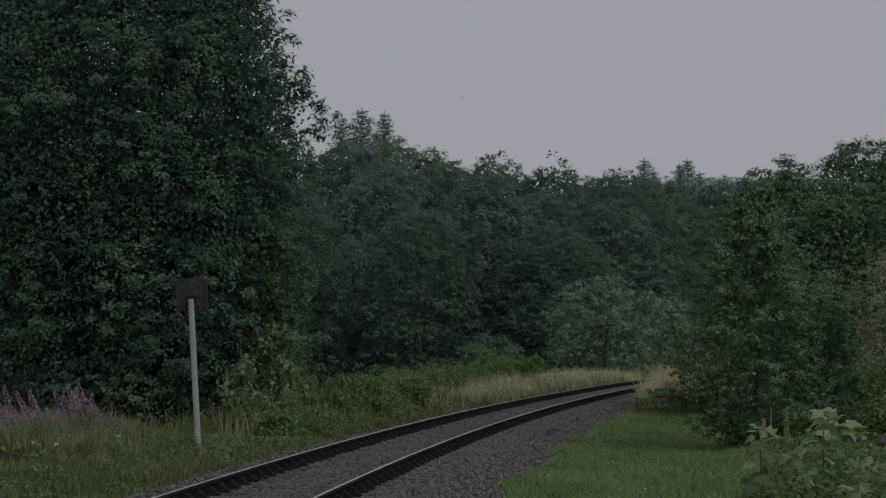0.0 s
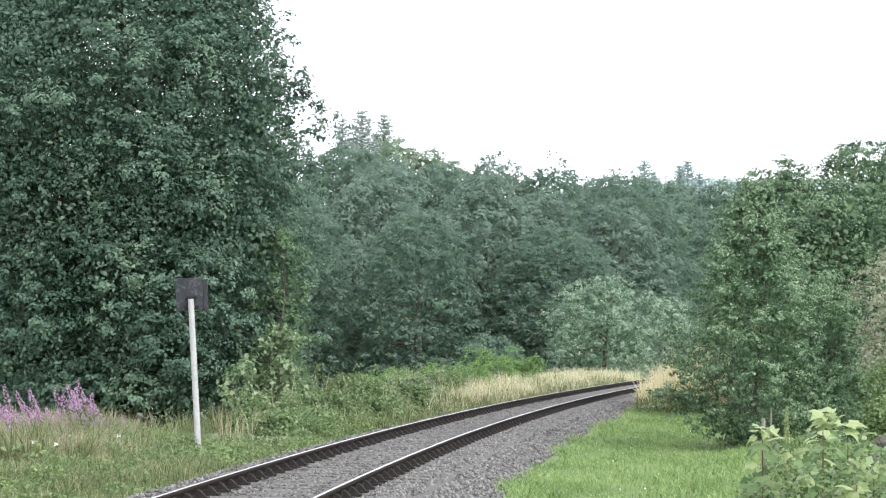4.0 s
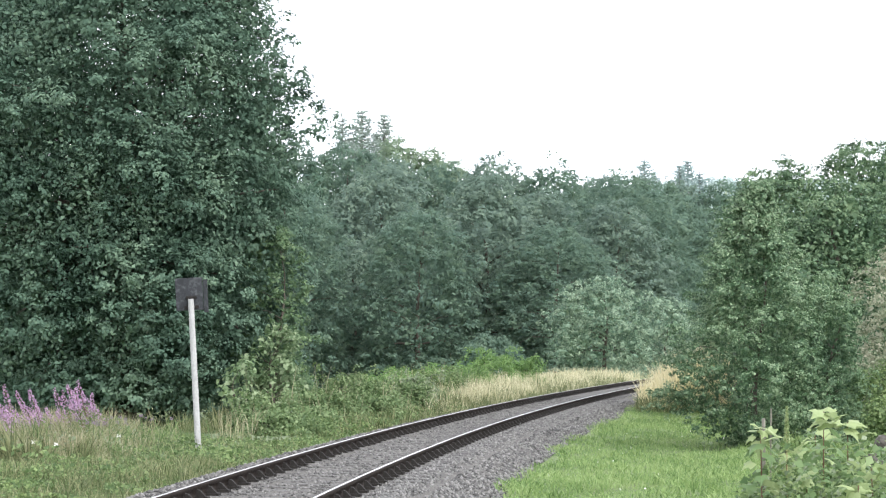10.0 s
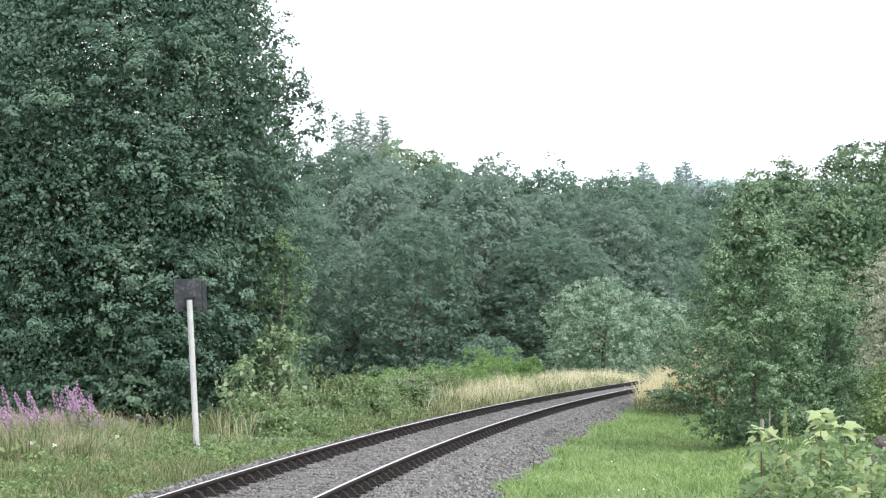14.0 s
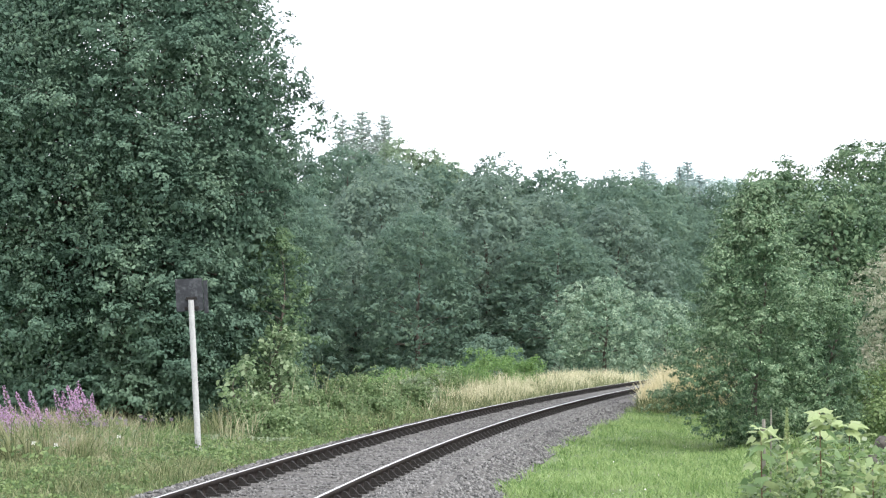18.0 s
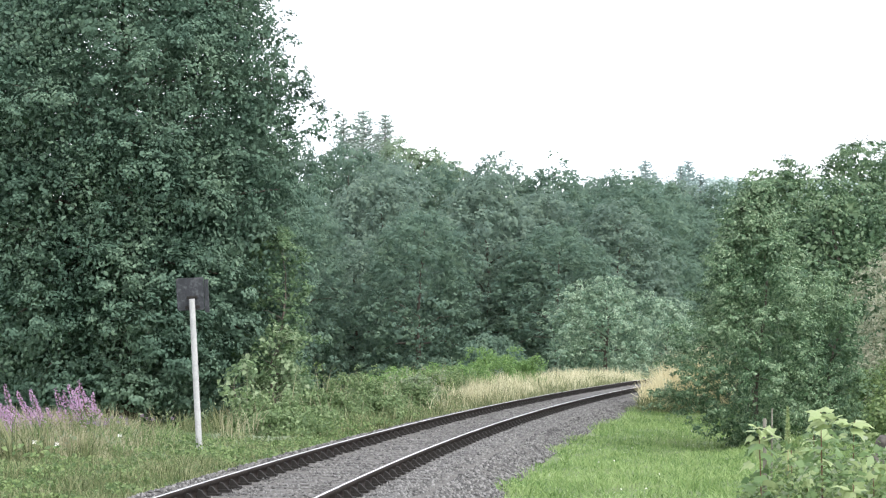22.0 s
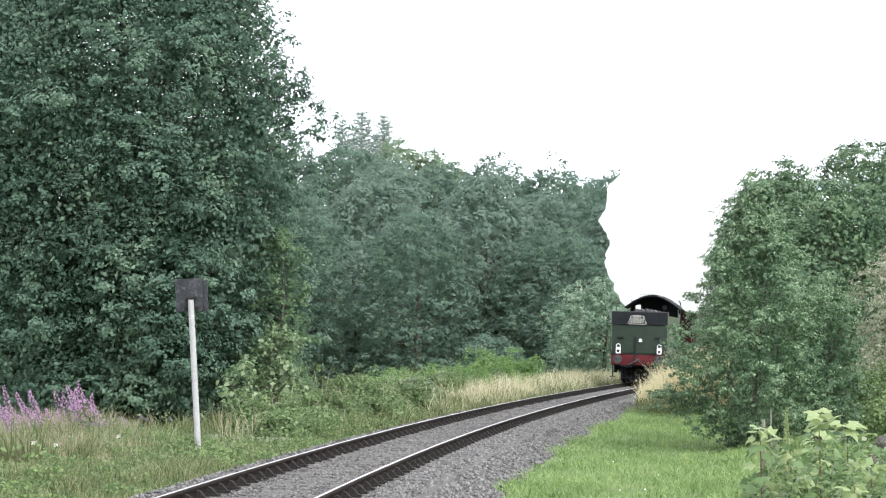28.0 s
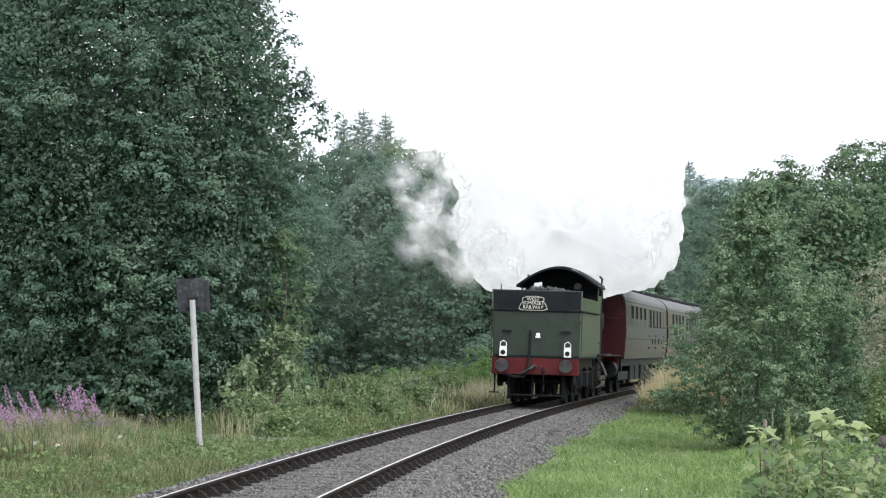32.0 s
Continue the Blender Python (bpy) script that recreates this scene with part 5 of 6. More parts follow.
    for word, z, size in (("WEST", 0.095, 0.135), ("SOMERSET", -0.01, 0.125), ("RAILWAY", -0.125, 0.13)):
        lettering("lettering", word, size, pose(0, -0.038, z, 90, 0, 0), board, M_LETTER)
    sets = [wheelset(t, y, 0.62) for y in (-2.0, 0.0, 2.0)]
    return t, sets


def build_locomotive():
    t = tagged(new("steam_locomotive"), "green steam locomotive with a black arched cab roof, running tender first", "locomotive", "train")
    r0 = -4.8
    # arched cab roof and its rear rim
    arc = [(-1.26 + 2.52 * i / 16, 3.36 + 0.70 * math.sin(math.pi * (0.06 + 0.88 * i / 16)) - 0.12) for i in range(17)]
    bm = bmesh.new()
    prism(bm, arc + [(x * 0.975, z - 0.05) for x, z in arc[::-1]], r0 - 0.35, r0 + 1.75)
    part("cab_roof", bm, M_BLACK, t, "sooty black arched cab roof")
    for sx in (-1, 1):
        bm = bmesh.new()
        x0, x1 = sorted((sx * 1.13, sx * 1.16))
        box(bm, x0, x1, r0 + 0.35, r0 + 1.70, 1.30, 3.12)
        box(bm, x0, x1, r0 + 0.35, r0 + 0.50, 3.12, 3.45)
        box(bm, x0, x1, r0 + 1.56, r0 + 1.70, 3.12, 3.45)
        part("cab_side", bm, M_GREEN, t)
        bm = bmesh.new()
        rod(bm, (sx * 1.26, r0 + 0.25, 1.2), (sx * 1.26, r0 + 0.25, 2.9), 0.018)
        part("handrail", bm, M_STEEL, t)
        # footplate edge, cylinder, rods and pipes
        bm = bmesh.new()
        box(bm, sx * 1.0 - 0.28, sx * 1.0 + 0.28, r0 + 0.4, 3.5, 1.30, 1.34, 0.006)
        part("footplate", bm, M_BLACK, t)
        bm = bmesh.new()
        rod(bm, (sx * 0.98, 1.9, 0.86), (sx * 0.98, 2.9, 0.86), 0.27, seg=20)
        part("cylinder", bm, M_BLACK, t)
        bm = bmesh.new()
        tube(bm, [(sx * 1.12, r0 + 0.9, 1.28), (sx * 1.28, r0 + 0.9, 1.05), (sx * 1.40, r0 + 0.9, 0.75), (sx * 1.34, r0 + 0.9, 0.48), (sx * 1.12, r0 + 0.9, 0.36)], [0.036] * 5, 8)
        part("injector_pipe", bm, M_PIPE, t, "dull grey injector pipe")
        for k, (y, z) in enumerate(((r0 + 0.55, 0.95), (r0 + 1.3, 0.85), (r0 + 1.7, 1.0))):
            bm = bmesh.new()
            tube(bm, [(sx * 0.8, y, 1.28), (sx * (1.1 + 0.06 * k), y + 0.1, z + 0.2), (sx * 1.16, y + 0.2, z - 0.15), (sx * 0.95, y + 0.3, 0.35)], [0.028] * 4, 6)
            part("feed_pipe", bm, M_STEEL, t)
        bm = bmesh.new()
        box(bm, sx * 1.02 - 0.16, sx * 1.02 + 0.16, r0 + 0.45, r0 + 1.5, 0.62, 1.15, 0.05)
        part("injector", bm, M_BLACK, t)
        bm = bmesh.new()
        box(bm, sx * 1.22 - 0.24, sx * 1.22 + 0.24, r0 + 0.4, r0 + 2.0, 1.345, 1.38, 0.008)
        part("running_board", bm, M_STEEL, t)
        bm = bmesh.new()
        tube(bm, [(sx * 0.95, r0 + 0.6, 1.34), (sx * 0.98, r0 + 0.6, 1.66), (sx * 1.12, r0 + 0.6, 1.76), (sx * 1.27, r0 + 0.6, 1.66), (sx * 1.30, r0 + 0.6, 1.3)], [0.022] * 5, 6)
        part("grab_rail", bm, M_BLACK, t)
        bm = bmesh.new()
        box(bm, sx * 1.18 - 0.14, sx * 1.18 + 0.14, r0 - 0.1, r0 + 0.2, 0.55, 0.58)
        box(bm, sx * 1.18 - 0.14, sx * 1.18 + 0.14, r0 - 0.1, r0 + 0.2, 0.90, 0.93)
        box(bm, sx * 1.08 - 0.01, sx * 1.08 + 0.01, r0 - 0.1, r0 + 0.2, 0.55, 1.3)
        part("cab_step", bm, M_BLACK, t)
    # cab front with a round spectacle window, and the fittings on it
    bm = bmesh.new()
    y0, y1 = r0 + 1.62, r0 + 1.66
    crown = [(x * 0.98, z - 0.035) for x, z in arc[1:-1]]
    top = lambda x: float(np.interp(x, [q[0] for q in crown], [q[1] for q in crown]))
    l0, l1 = -0.93, -0.68
    prism(bm, [(-1.19, 1.3), (-1.19, 3.30)] + [q for q in crown if q[0] < l0] + [(l0, top(l0)), (l0, 1.3)], y0, y1)
    prism(bm, [(l0, 1.3), (l0, 3.29), (l1, 3.29), (l1, 1.3)], y0, y1)
    prism(bm, [(l0, 3.49), (l0, top(l0)), (l1, top(l1)), (l1, 3.53)], y0, y1)
    prism(bm, [(l1, 1.3), (l1, top(l1))] + [q for q in crown if q[0] > l1] + [(1.19, 3.30), (1.19, 1.3)], y0, y1)
    part("cab_front", bm, M_BLACK, t)
    bm = bmesh.new()
    rod(bm, (0.42, y0 - 0.012, 3.42), (0.42, y0 - 0.002, 3.42), 0.11, seg=20)
    w = part("spectacle", bm, M_DIMGLASS, t, "dim round cab window")
    bm = bmesh.new()
    tube(bm, [(0.42 + 0.12 * math.cos(a), y0 - 0.01, 3.42 + 0.12 * math.sin(a)) for a in [6.2832 * k / 20 for k in range(21)]], [0.014] * 21, 5)
    part("spectacle_rim", bm, M_BLACK, w)
    for sx in (-1, 1):
        bm = bmesh.new()
        tube(bm, [(sx * 1.1, r0 + 1.5, 3.72), (sx * 1.12, r0 + 2.1, 3.66), (sx * 1.02, r0 + 2.6, 3.3)], [0.03] * 3, 6)
        part("roof_pipe", bm, M_BLACK, t, "black pipe over the cab roof edge")
    bm = bmesh.new()
    rod(bm, (0.1, y0 - 0.05, 2.9), (0.1, y0 - 0.05, 3.3), 0.02)
    rod(bm, (-0.1, y0 - 0.07, 3.2), (0.25, y0 - 0.07, 3.2), 0.016)
    part("regulator", bm, M_STEEL, t)
    bm = bmesh.new()
    box(bm, -1.2, 1.2, r0 - 0.1, r0 + 1.66, 1.25, 1.30)
    part("cab_floor", bm, M_BLACK, t)
    # boiler, smokebox, chimney, fittings
    bm = bmesh.new()
    rod(bm, (0, r0 + 1.66, 2.42), (0, 2.0, 2.42), 0.80, 0.70, 28)
    part("boiler", bm, M_GREEN, t)
    bm = bmesh.new()
    box(bm, -0.72, 0.72, r0 + 1.67, r0 + 4.2, 1.0, 2.75, 0.12)
    part("firebox", bm, M_GREEN, t)
    bm = bmesh.new()
    rod(bm, (0, 2.0, 2.42), (0, 3.3, 2.42), 0.73, seg=28)
    part("smokebox", bm, M_BLACK, t)
    bm = bmesh.new()
    rod(bm, (0, 2.65, 3.05), (0, 2.65, 3.78), 0.26, 0.22, 20)
    rod(bm, (0, 2.65, 3.76), (0, 2.65, 3.88), 0.27, seg=20)
    part("chimney", bm, M_BLACK, t)
    bm = bmesh.new()
    rod(bm, (0, 0.3, 3.1), (0, 0.3, 3.5), 0.24, 0.16, 18)
    part("safety_valve", bm, M_BRASS, t, "brass safety valve bonnet")
    # rain strips on the roof
    for y in (r0 + 0.4, r0 + 1.2):
        bm = bmesh.new()
        tube(bm, [(x * 1.01, y, z + 0.03) for x, z in arc], [0.02] * len(arc), 6)
        part("roof_rib", bm, M_STEEL, t)
    bm = bmesh.new()
    box(bm, -0.55, 0.55, r0, 3.4, 0.45, 1.25)
    part("frame", bm, M_BLACK, t)
    bm = bmesh.new()
    box(bm, -1.2, 1.2, 3.42, 3.52, 0.85, 1.28, 0.01)
    part("buffer_beam", bm, M_RED, t)
    buffers(t, 3.52, 1.04, 1, M_BLACK)
    sets = [wheelset(t, y, 0.86, 14) for y in (-3.0, -0.85, 1.3)]
    for sx in (-1, 1):
        bm = bmesh.new()
        box(bm, sx * 0.93 - 0.03, sx * 0.93 + 0.03, -3.05, 1.35, 0.56, 0.68, 0.01)
        part("coupling_rod", bm, M_STEEL, t)
    return t, sets


def build_coach():
    t = tagged(new("railway_coach"), "maroon-ended cream passenger coach with a grey ventilated roof", "railway coach", "train")
    n, half = 9.85, 1.36
    side = [(1.33, 1.28), (1.355, 1.58), (1.37, 1.95), (1.37, 2.35), (1.345, 3.05), (1.30, 3.18)]
    roof = [(1.33 * math.cos(a), 3.16 + 0.62 * math.sin(a)) for a in [math.pi * k / 14 for k in range(15)]]
    # end bulkheads
    for y in (-n, n - 0.06):
        bm = bmesh.new()
        prism(bm, [(x, z) for x, z in side] + [(x * 0.97, z) for x, z in roof] + [(-x, z) for x, z in side[::-1]], y, y + 0.06)
        e = part("end_wall", bm, M_MAROON, t, "maroon coach end")
        for z in (2.55, 2.9):
            bm = bmesh.new()
            rod(bm, (0.55, y - 0.02 if y < 0 else y + 0.08, z), (1.2, y - 0.02 if y < 0 else y + 0.08, z), 0.016, seg=6)
            part("end_rail", bm, M_MAROON, e)
        bm = bmesh.new()
        yy = y - 0.28 if y < 0 else y + 0.05
        box(bm, -0.48, 0.48, yy, yy + 0.3, 1.2, 3.2, 0.06)
        part("gangway", bm, M_BLACK, t, "black gangway bellows")
    # side panels, upper and lower, on both sides
    for sx in (-1, 1):
        for name, pts, mat in (("lower_panel", side[:3], M_TAN2), ("upper_panel", side[2:], M_CREAM)):
            bm = bmesh.new()
            prism(bm, [(sx * x, z) for x, z in pts] + [(sx * (x - 0.05), z) for x, z in pts[::-1]], -n + 0.06, n - 0.06)
            part(name, bm, mat, t)
        # louvred window slots in fours, double doors beside them
        def slot(name, y, w, z0, z1, mat, proud, label="", parent=t):
            bm = bmesh.new()
            x0, x1 = np.interp([z0, z1], [1.28, 1.58, 1.95, 2.35, 3.05, 3.18], [1.33, 1.355, 1.37, 1.37, 1.345, 1.30])
            zm = 2.35 if z0 < 2.3 else (z0 + z1) / 2
            xm = float(np.interp(zm, [1.95, 2.35, 3.05], [1.37, 1.37, 1.345]))
            prism(bm, [(sx * (x0 + proud), z0), (sx * (xm + proud), zm), (sx * (x1 + proud), z1), (sx * (x1 - 0.03), z1), (sx * (xm - 0.03), zm), (sx * (x0 - 0.03), z0)], y, y + w)
            return part(name, bm, mat, parent, label)

        for y in [-n + k for k in (2.3, 4.1, 5.9, 7.8)]:
            f = slot("window", y, 0.85, 2.60, 3.03, M_GLASS, 0.004, "dark narrow window pane")
            slot("frame_bar", y - 0.07, 0.07, 2.57, 3.06, M_CREAM, 0.014, parent=f)
            slot("frame_bar", y + 0.85, 0.07, 2.57, 3.06, M_CREAM, 0.014, parent=f)
            for dy in (0.0, 0.42, 0.84):
                slot("panel_bead", y + dy, 0.10, 1.98, 2.55, M_STEEL, 0.006)
        for y in (10.2, 13.6, 18.0):
            slot("door_gap", -n + y, 0.14, 1.32, 3.05, M_BLACK, 0.006)
        for y in (10.7, 12.2, 14.1, 15.7):
            slot("door_window", -n + y, 0.75, 2.1, 3.02, M_GLASS, 0.004, "dark tall door window")
            bm = bmesh.new()
            rod(bm, (sx * 1.40, -n + y + 0.9, 1.72), (sx * 1.40, -n + y + 0.9, 1.92), 0.018)
            part("door_handle", bm, M_BLACK, t)
        for y in (10.0, 13.3, 17.7):
            for z in (1.55, 2.0, 2.35):
                bm = bmesh.new()
                box(bm, sx * 1.355 - 0.04, sx * 1.355 + 0.04, -n + y, -n + y + 0.5, z, z + 0.06)
                part("door_hinge", bm, M_BLACK, t)
        slot("waist_bead", -n + 0.1, 2 * n - 0.2, 1.90, 1.95, M_STEEL, 0.012)
        bm = bmesh.new()
        prism(bm, [(sx * 1.22, 1.20), (sx * 1.32, 1.20), (sx * 1.32, 1.275), (sx * 1.22, 1.275)], -n + 0.1, n - 0.1)
        part("sole_bar", bm, M_STEEL, t)
        bm = bmesh.new()
        rod(bm, (sx * 1.31, -n, 3.19), (sx * 1.31, n, 3.19), 0.022, seg=6)
        part("gutter", bm, M_ROOF, t)
    bm = bmesh.new()
    prism(bm, roof + [(x * 0.96, z - 0.04) for x, z in roof[::-1]], -n - 0.04, n + 0.04)
    part("roof", bm, M_ROOF, t, "weathered grey coach roof")
    for k in range(14):
        for sx in (-0.32, 0.32):
            bm = bmesh.new()
            bmesh.ops.create_uvsphere(bm, u_segments=10, v_segments=6, radius=0.13, matrix=pose(sx, -n + 1.0 + k * 1.36, 3.80))
            part("ventilator", bm, M_BLACK, t)
    bm = bmesh.new()
    rod(bm, (0.9, -n - 0.05, 3.62), (1.28, -n - 0.05, 3.2), 0.02, seg=6)
    part("end_conduit", bm, M_BLACK, t)
    bm = bmesh.new()
    box(bm, -1.2, 1.2, -n + 0.2, n - 0.2, 0.95, 1.275)
    for y in (-4.6, -2.5, 0.2, 2.4):
        box(bm, -1.1, 1.1, y, y + 1.7, 0.42, 0.95)
    part("underframe", bm, M_BLACK, t)
    sets = []
    for y in (-7.0, 7.0):
        bm = bmesh.new()
        for sx in (-1, 1):
            box(bm, sx * 1.0 - 0.06, sx * 1.0 + 0.06, y - 1.9, y + 1.9, 0.45, 0.75, 0.03)
        box(bm, -1.0, 1.0, y - 0.2, y + 0.2, 0.5, 0.95)
        part("bogie", bm, M_BLACK, t)
        sets += [wheelset(t, y - 1.3, 0.5, 8), wheelset(t, y + 1.3, 0.5, 8)]
    buffers(t, -n, 1.04, -1, M_BLACK)
    return t, sets


tender, tender_sets = build_tender()
loco, loco_sets = build_locomotive()
coach, coach_sets = build_coach()
TRAIN = [(tender, 3.2, tender_sets), (loco, 11.1, loco_sets), (coach, 25.6, coach_sets)]
for i in (1, 2):
    c2 = copy_thing(coach, Matrix())
    TRAIN.append((c2, 25.6 + 20.6 * i, [(o, round(float(o.matrix_basis.translation[1]), 3), 0.5) for o in c2.children if o.name.startswith("wheelset")]))


# ---- steam ----
M_STEAM = material("white_steam", [(0.985, 0.99, 0.995), (0.995, 0.997, 0.999)], 0.9, 1.0, translucent=0.72, spec=0.0)


def vapour_material(name, lo, hi, most):
    """Thin vapour: torn by a noise into denser and clearer patches."""
    m = material(name, [lo, hi], 0.9, 1.0, translucent=0.5, spec=0.0)
    nt = m.node_tree
    out = [n for n in nt.nodes if n.type == "OUTPUT_MATERIAL"][0]
    droplets = out.inputs["Surface"].links[0].from_socket
    co = nt.nodes.new("ShaderNodeTexCoord")
    grain = nt.nodes.new("ShaderNodeTexNoise")
    grain.inputs["Scale"].default_value = 1.5
    grain.inputs["Detail"].default_value = 4.0
    grain.inputs["Distortion"].default_value = 0.0
    nt.links.new(co.outputs["Object"], grain.inputs["Vector"])
    far = nt.nodes.new("ShaderNodeVectorMath")
    far.operation = "LENGTH"
    middle = nt.nodes.new("ShaderNodeVectorMath")
    middle.operation = "SUBTRACT"
    middle.inputs[1].default_value = (0.5, 0.5, 0.0)
    nt.links.new(co.outputs["UV"], middle.inputs[0])
    nt.links.new(middle.outputs["Vector"], far.inputs[0])
    patch = nt.nodes.new("ShaderNodeMapRange")
    for k, v in (("From Min", 0.34), ("From Max", 0.66), ("To Min", 0.0), ("To Max", most)):
        patch.inputs[k].default_value = v
    nt.links.new(grain.outputs["Fac"], patch.inputs["Value"])
    rim = nt.nodes.new("ShaderNodeMapRange")
    for k, v in (("From Min", 0.05), ("From Max", 0.47), ("To Min", 1.0), ("To Max", 0.0)):
        rim.inputs[k].default_value = v
    nt.links.new(far.outputs["Value"], rim.inputs["Value"])
    thick = nt.nodes.new("ShaderNodeMath")
    thick.operation = "MULTIPLY"
    nt.links.new(patch.outputs["Result"], thick.inputs[0])
    nt.links.new(rim.outputs["Result"], thick.inputs[1])
    clear = nt.nodes.new("ShaderNodeBsdfTransparent")
    mix = nt.nodes.new("ShaderNodeMixShader")
    nt.links.new(thick.outputs["Value"], mix.inputs["Fac"])
    nt.links.new(clear.outputs["BSDF"], mix.inputs[1])
    nt.links.new(droplets, mix.inputs[2])
    nt.links.new(mix.outputs["Shader"], out.inputs["Surface"])
    return m


M_VEIL = vapour_material("thin_steam", (0.95, 0.955, 0.96), (0.99, 0.99, 0.99), 0.8)


def puff_mesh(k, fine=5, square=2.0):
    """A billow: one lumpy cauliflower of condensed steam, lobes on lobes; square: 2 is round, more is fuller at the shoulders."""
    bm = bmesh.new()
    bmesh.ops.create_icosphere(bm, subdivisions=fine, radius=1)
    for v in bm.verts:
        q = v.co * 1.3 + Vector((k * 9.1, 3, k))
        v.co /= sum(abs(c) ** square for c in v.co) ** (1 / square)
        lobes = 1 - abs(noise.noise(q * 1.7)) * 1.6
        small = 1 - abs(noise.noise(q * 4.3)) * 1.6
        v.co *= 0.78 + 0.20 * noise.noise(q * 0.8) + 0.17 * lobes + 0.06 * small + 0.02 * noise.noise(q * 10)
    return bake("puff", bm, M_STEAM)


def veil_mesh(name, k, mat, n=2):
    """A scarf of thin vapour: soft-edged round shreds hanging about one another."""
    rng = np.random.default_rng(100 + k)
    sides = 14
    p = rng.normal(size=(n, 3)) * np.array([0.40, 0.30, 0.50])
    nn = unit(rng.normal(size=p.shape) * 0.35 + np.array([0, -1.0, 0.1]))
    t = unit(np.cross(nn, np.array([0.2, 0.1, 1.0])))
    b = np.cross(nn, t)
    r = rng.uniform(0.7, 1.1, n)[:, None, None]
    a = np.arange(sides) * 2 * math.pi / sides
    ring = p[:, None] + r * (t[:, None] * np.cos(a)[None, :, None] + b[:, None] * np.sin(a)[None, :, None])
    me = arrays(name, ring.reshape(-1, 3), np.arange(n * sides).reshape(n, sides))
    uv = me.uv_layers.new(name="shred")
    uv.data.foreach_set("uv", np.tile(np.stack([0.5 + 0.5 * np.cos(a), 0.5 + 0.5 * np.sin(a)], 1).ravel(), n))
    me.materials.append(mat)
    return me


def bake(name, bm, mat):
    for f in bm.faces:
        f.smooth = True
    me = bpy.data.meshes.new(name)
    bm.to_mesh(me)
    bm.free()
    me.materials.append(mat)
    return me


CHIMNEY = 13.75


def build_steam():
    """Puffs ride above the chimney until their moment comes, then stay behind in the air, rise and drift to the side of the line."""
    rng = np.random.default_rng(77)
    puffs = [puff_mesh(4, 6, 3.3), puff_mesh(1), puff_mesh(2)]
    veils = [veil_mesh("veil", k, M_VEIL) for k in range(4)]
    plume = tagged(new("steam_plume"), "billowing white steam drifting from the locomotive chimney", "steam", "train")
    made = []

    def add(name, me, rel, r, leave, drift):
        o = new(name, me)
        o.parent = plume
        if "veil" in name:
            o["kind"] = "stuff"
        o.scale = (r, r, r)
        made.append((o, rel, leave, drift, rng.uniform(-12, 12, 3)))

    # the great billow over the chimney, and those left behind over the coaches
    add("puff", puffs[0], (0.72, 2.6, 7.3), 3.9, 60, (0, 0, 0))
    add("puff", puffs[1], (0.6, 10.6, 8.2), 3.3, 60, (0, 0, 0))
    for i in range(3):
        add("puff", puffs[i % 3], (rng.uniform(0, 2), 7 + 2.0 * i, 8.6 + rng.uniform(-0.5, 1.0)), rng.uniform(2.6, 3.2), 23.5 + 0.9 * i, (rng.uniform(1.5, 2.4), 0.0, 0.15))
    # shreds torn off on both sides
    for i in range(24):
        u = i / 23
        rel = (-0.5 - 1.5 * u ** 0.7 - 0.4 * math.sin(2.8 * u) - rng.uniform(-0.3, 0.5), rng.uniform(-1.5, 1.0), 3.9 + 5.6 * u + rng.uniform(-0.3, 0.3))
        add("veil", veils[i % 4], rel, rng.uniform(0.6, 1.15), 60, (-rng.uniform(0.02, 0.8), 0, 0))
    for i in range(15):
        u = i / 14
        add("veil", veils[i % 4], (3.5 + 0.5 * math.sin(3 * u) + rng.uniform(-0.3, 0.5), rng.uniform(-1.2, 2), 4.2 + 4.8 * u), rng.uniform(0.5, 0.95), 60, (0, 0, 0))
    return plume, made


PLUME, PUFFS = build_steam()


def build_swallow():
    t = tagged(new("swallow"), "small dark swallow gliding over the wood", "bird")
    bm = bmesh.new()
    tube(bm, [(0, -0.09, 0), (0, -0.05, 0), (0, 0.02, 0), (0, 0.08, 0)], [0.006, 0.02, 0.024, 0.008], 8)
    part("body", bm, M_BLACK, t)
    for sx in (-1, 1):
        bm = bmesh.new()
        top = [bm.verts.new(p) for p in ((0, 0.04, 0.004), (sx * 0.08, 0.05, 0.03), (sx * 0.19, -0.04, 0.02), (sx * 0.07, 0.0, 0.02), (0, -0.03, 0.004))]
        f = bm.faces.new(top)
        bmesh.ops.solidify(bm, geom=[f], thickness=0.006)
        part("wing", bm, M_BLACK, t)
    bm = bmesh.new()
    f = bm.faces.new([bm.verts.new(p) for p in ((0, -0.07, 0), (0.035, -0.16, 0), (0, -0.11, 0), (-0.035, -0.16, 0))])
    bmesh.ops.solidify(bm, geom=[f], thickness=0.005)
    part("tail", bm, M_BLACK, t)
    return t


SWALLOW = build_swallow()

# ---- what moves ----
ROWS = [(27.5, 110.14), (28, 104.58), (28.5, 99.17), (29, 93.87), (29.5, 88.87), (30, 83.9), (30.5, 79.3), (31, 74.92), (31.5, 70.68), (32, 66.4)]


def train_arc(t):
    if t < 27.5:
        u = 27.5 - t
        return arc_at(110.14) + 11.2 * u + 0.8 * min(u, 3.0) * u
    return arc_at(float(np.interp(t, [r[0] for r in ROWS], [r[1] for r in ROWS])))


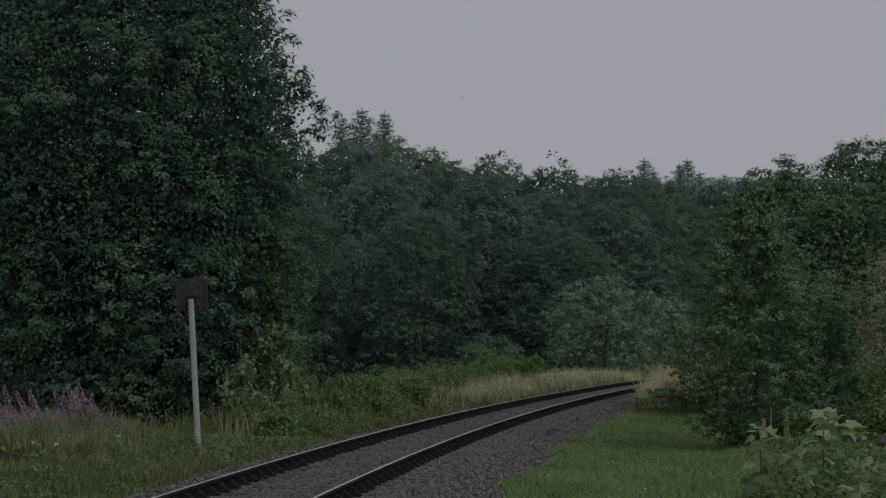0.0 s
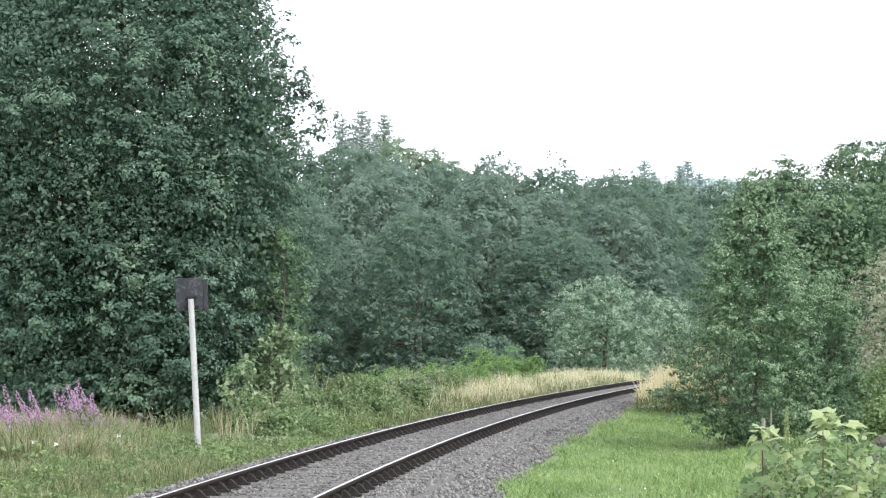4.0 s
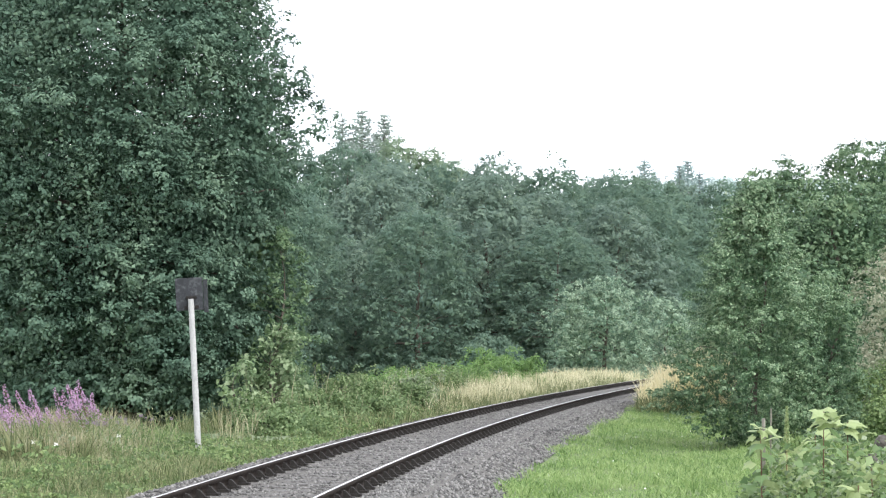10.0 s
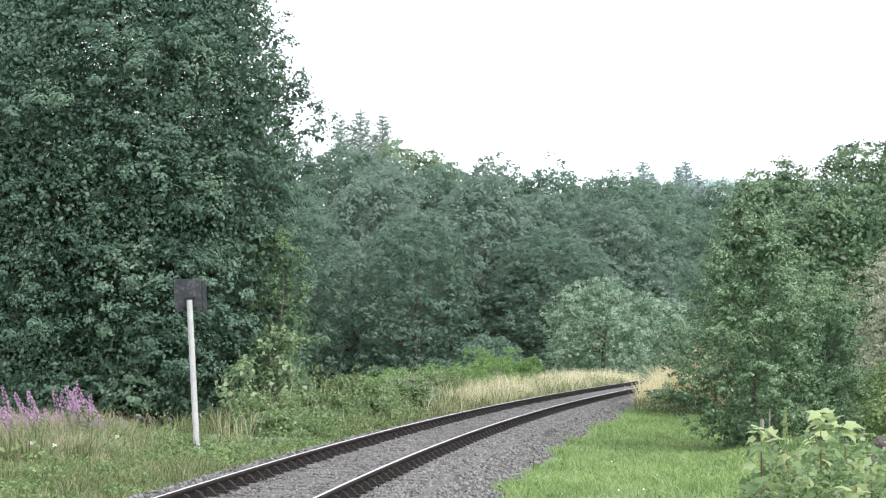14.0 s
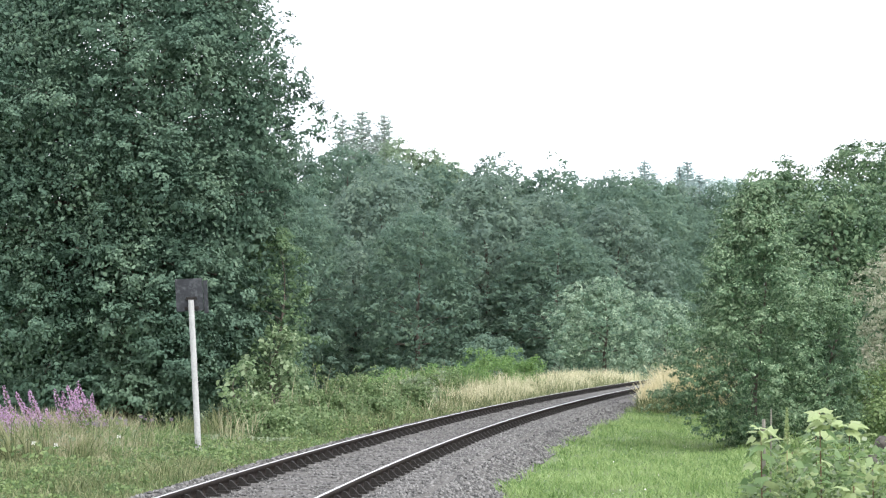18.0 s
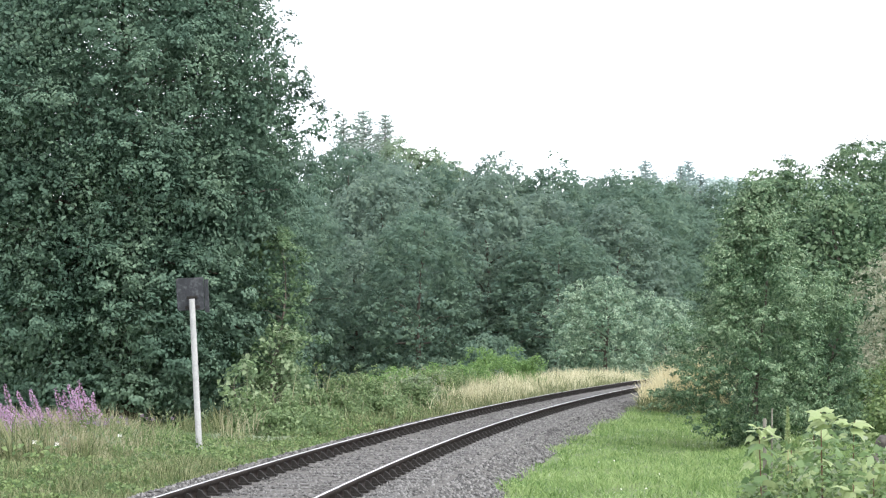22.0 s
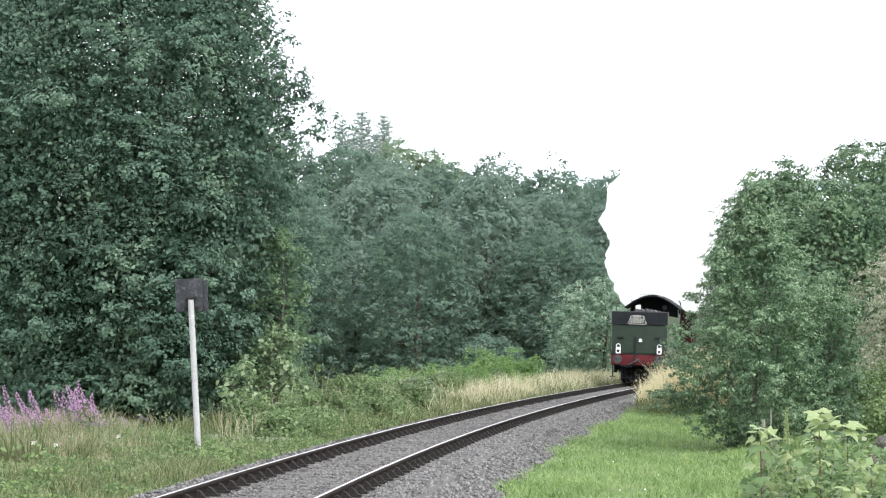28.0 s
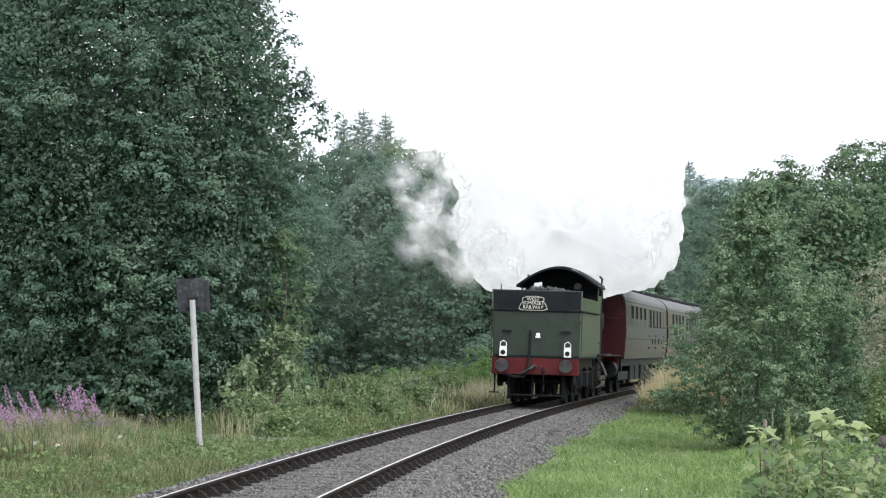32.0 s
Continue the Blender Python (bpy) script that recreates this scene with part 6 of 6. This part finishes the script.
def motions():
    times = [0, 4, 8, 12, 16, 19, 21, 22, 23, 24, 25, 26, 27] + [27.5 + 0.25 * i for i in range(19)]
    for thing, back, sets in TRAIN:
        walk(thing, [(t, on_track(train_arc(t) + back)) for t in times])
        for wheel, y, r in sets:
            turns = [0] + [23 + k / 15 for k in range(136)]
            walk(wheel, [(t, pose(0, y, r, math.degrees((train_arc(23) - train_arc(max(23, t))) / r))) for t in turns])
    # the plume's own frame stands still; each puff is carried, then let go
    walk(PLUME, [(0, pose(0, 0, 0)), (32, pose(0, 0, 0))])
    for o, rel, leave, drift, turn in PUFFS:
        rows = []
        for t in [0, 6, 12, 14, 16, 18, 20, 22] + [23 + 0.5 * i for i in range(19)]:
            m = on_track(train_arc(min(t, leave)) + CHIMNEY + rel[1])
            side = float(np.interp(min(t, leave), [24, 25, 27.5, 28, 29, 30, 31, 32], [3.6, 1.5, 0.7, 0.1, -0.9, -1.3, -1.1, -1.25]))
            p = m.translation + Vector((rel[0] + side, 0, rel[2]))
            k = max(0.0, t - leave)
            p = p + Vector((drift[0] * k, drift[1] * k, drift[2] * min(k, 6)))
            if drift[0] < 0:
                p.x += drift[0] * max(0.0, t - 29.3) + 0.9 * max(0.0, 29.3 - t)
            rows.append((t, pose(p.x, p.y, p.z, turn[0], turn[1], turn[2])))
        walk(o, rows)
    # the saplings nod in the wind
    for i, (thing, (x, y, z, a, b, c)) in enumerate(SAPLINGS):
        walk(thing, [(t, pose(x, y, z, a + 0.9 * math.sin(t * 1.9 + i * 1.3), b + 1.2 * math.sin(t * 1.3 + i * 0.9) + 0.5 * math.sin(t * 2.7 + i), c)) for t in [0.5 * k for k in range(65)]])
    # a swallow that dives behind the wood
    walk(SWALLOW, [(t, pose(x, y, z, 20, 25, h)) for t, x, y, z, h in (
        (0, 1.50, 190, 21.1, -60), (0.2, 2.17, 190, 20.9, -70), (0.4, 2.70, 190, 20.6, -80), (0.6, 3.27, 190, 20.0, -95), (0.8, 3.62, 190.5, 19.3, -110),
        (1.0, 3.85, 191, 18.5, -120), (1.2, 3.95, 192, 17.8, -120), (1.5, 4.0, 194, 16.5, -110), (3, 9, 205, 13, -90), (8, 60, 260, 30, -60), (32, 300, 700, 60, -40))])


motions()
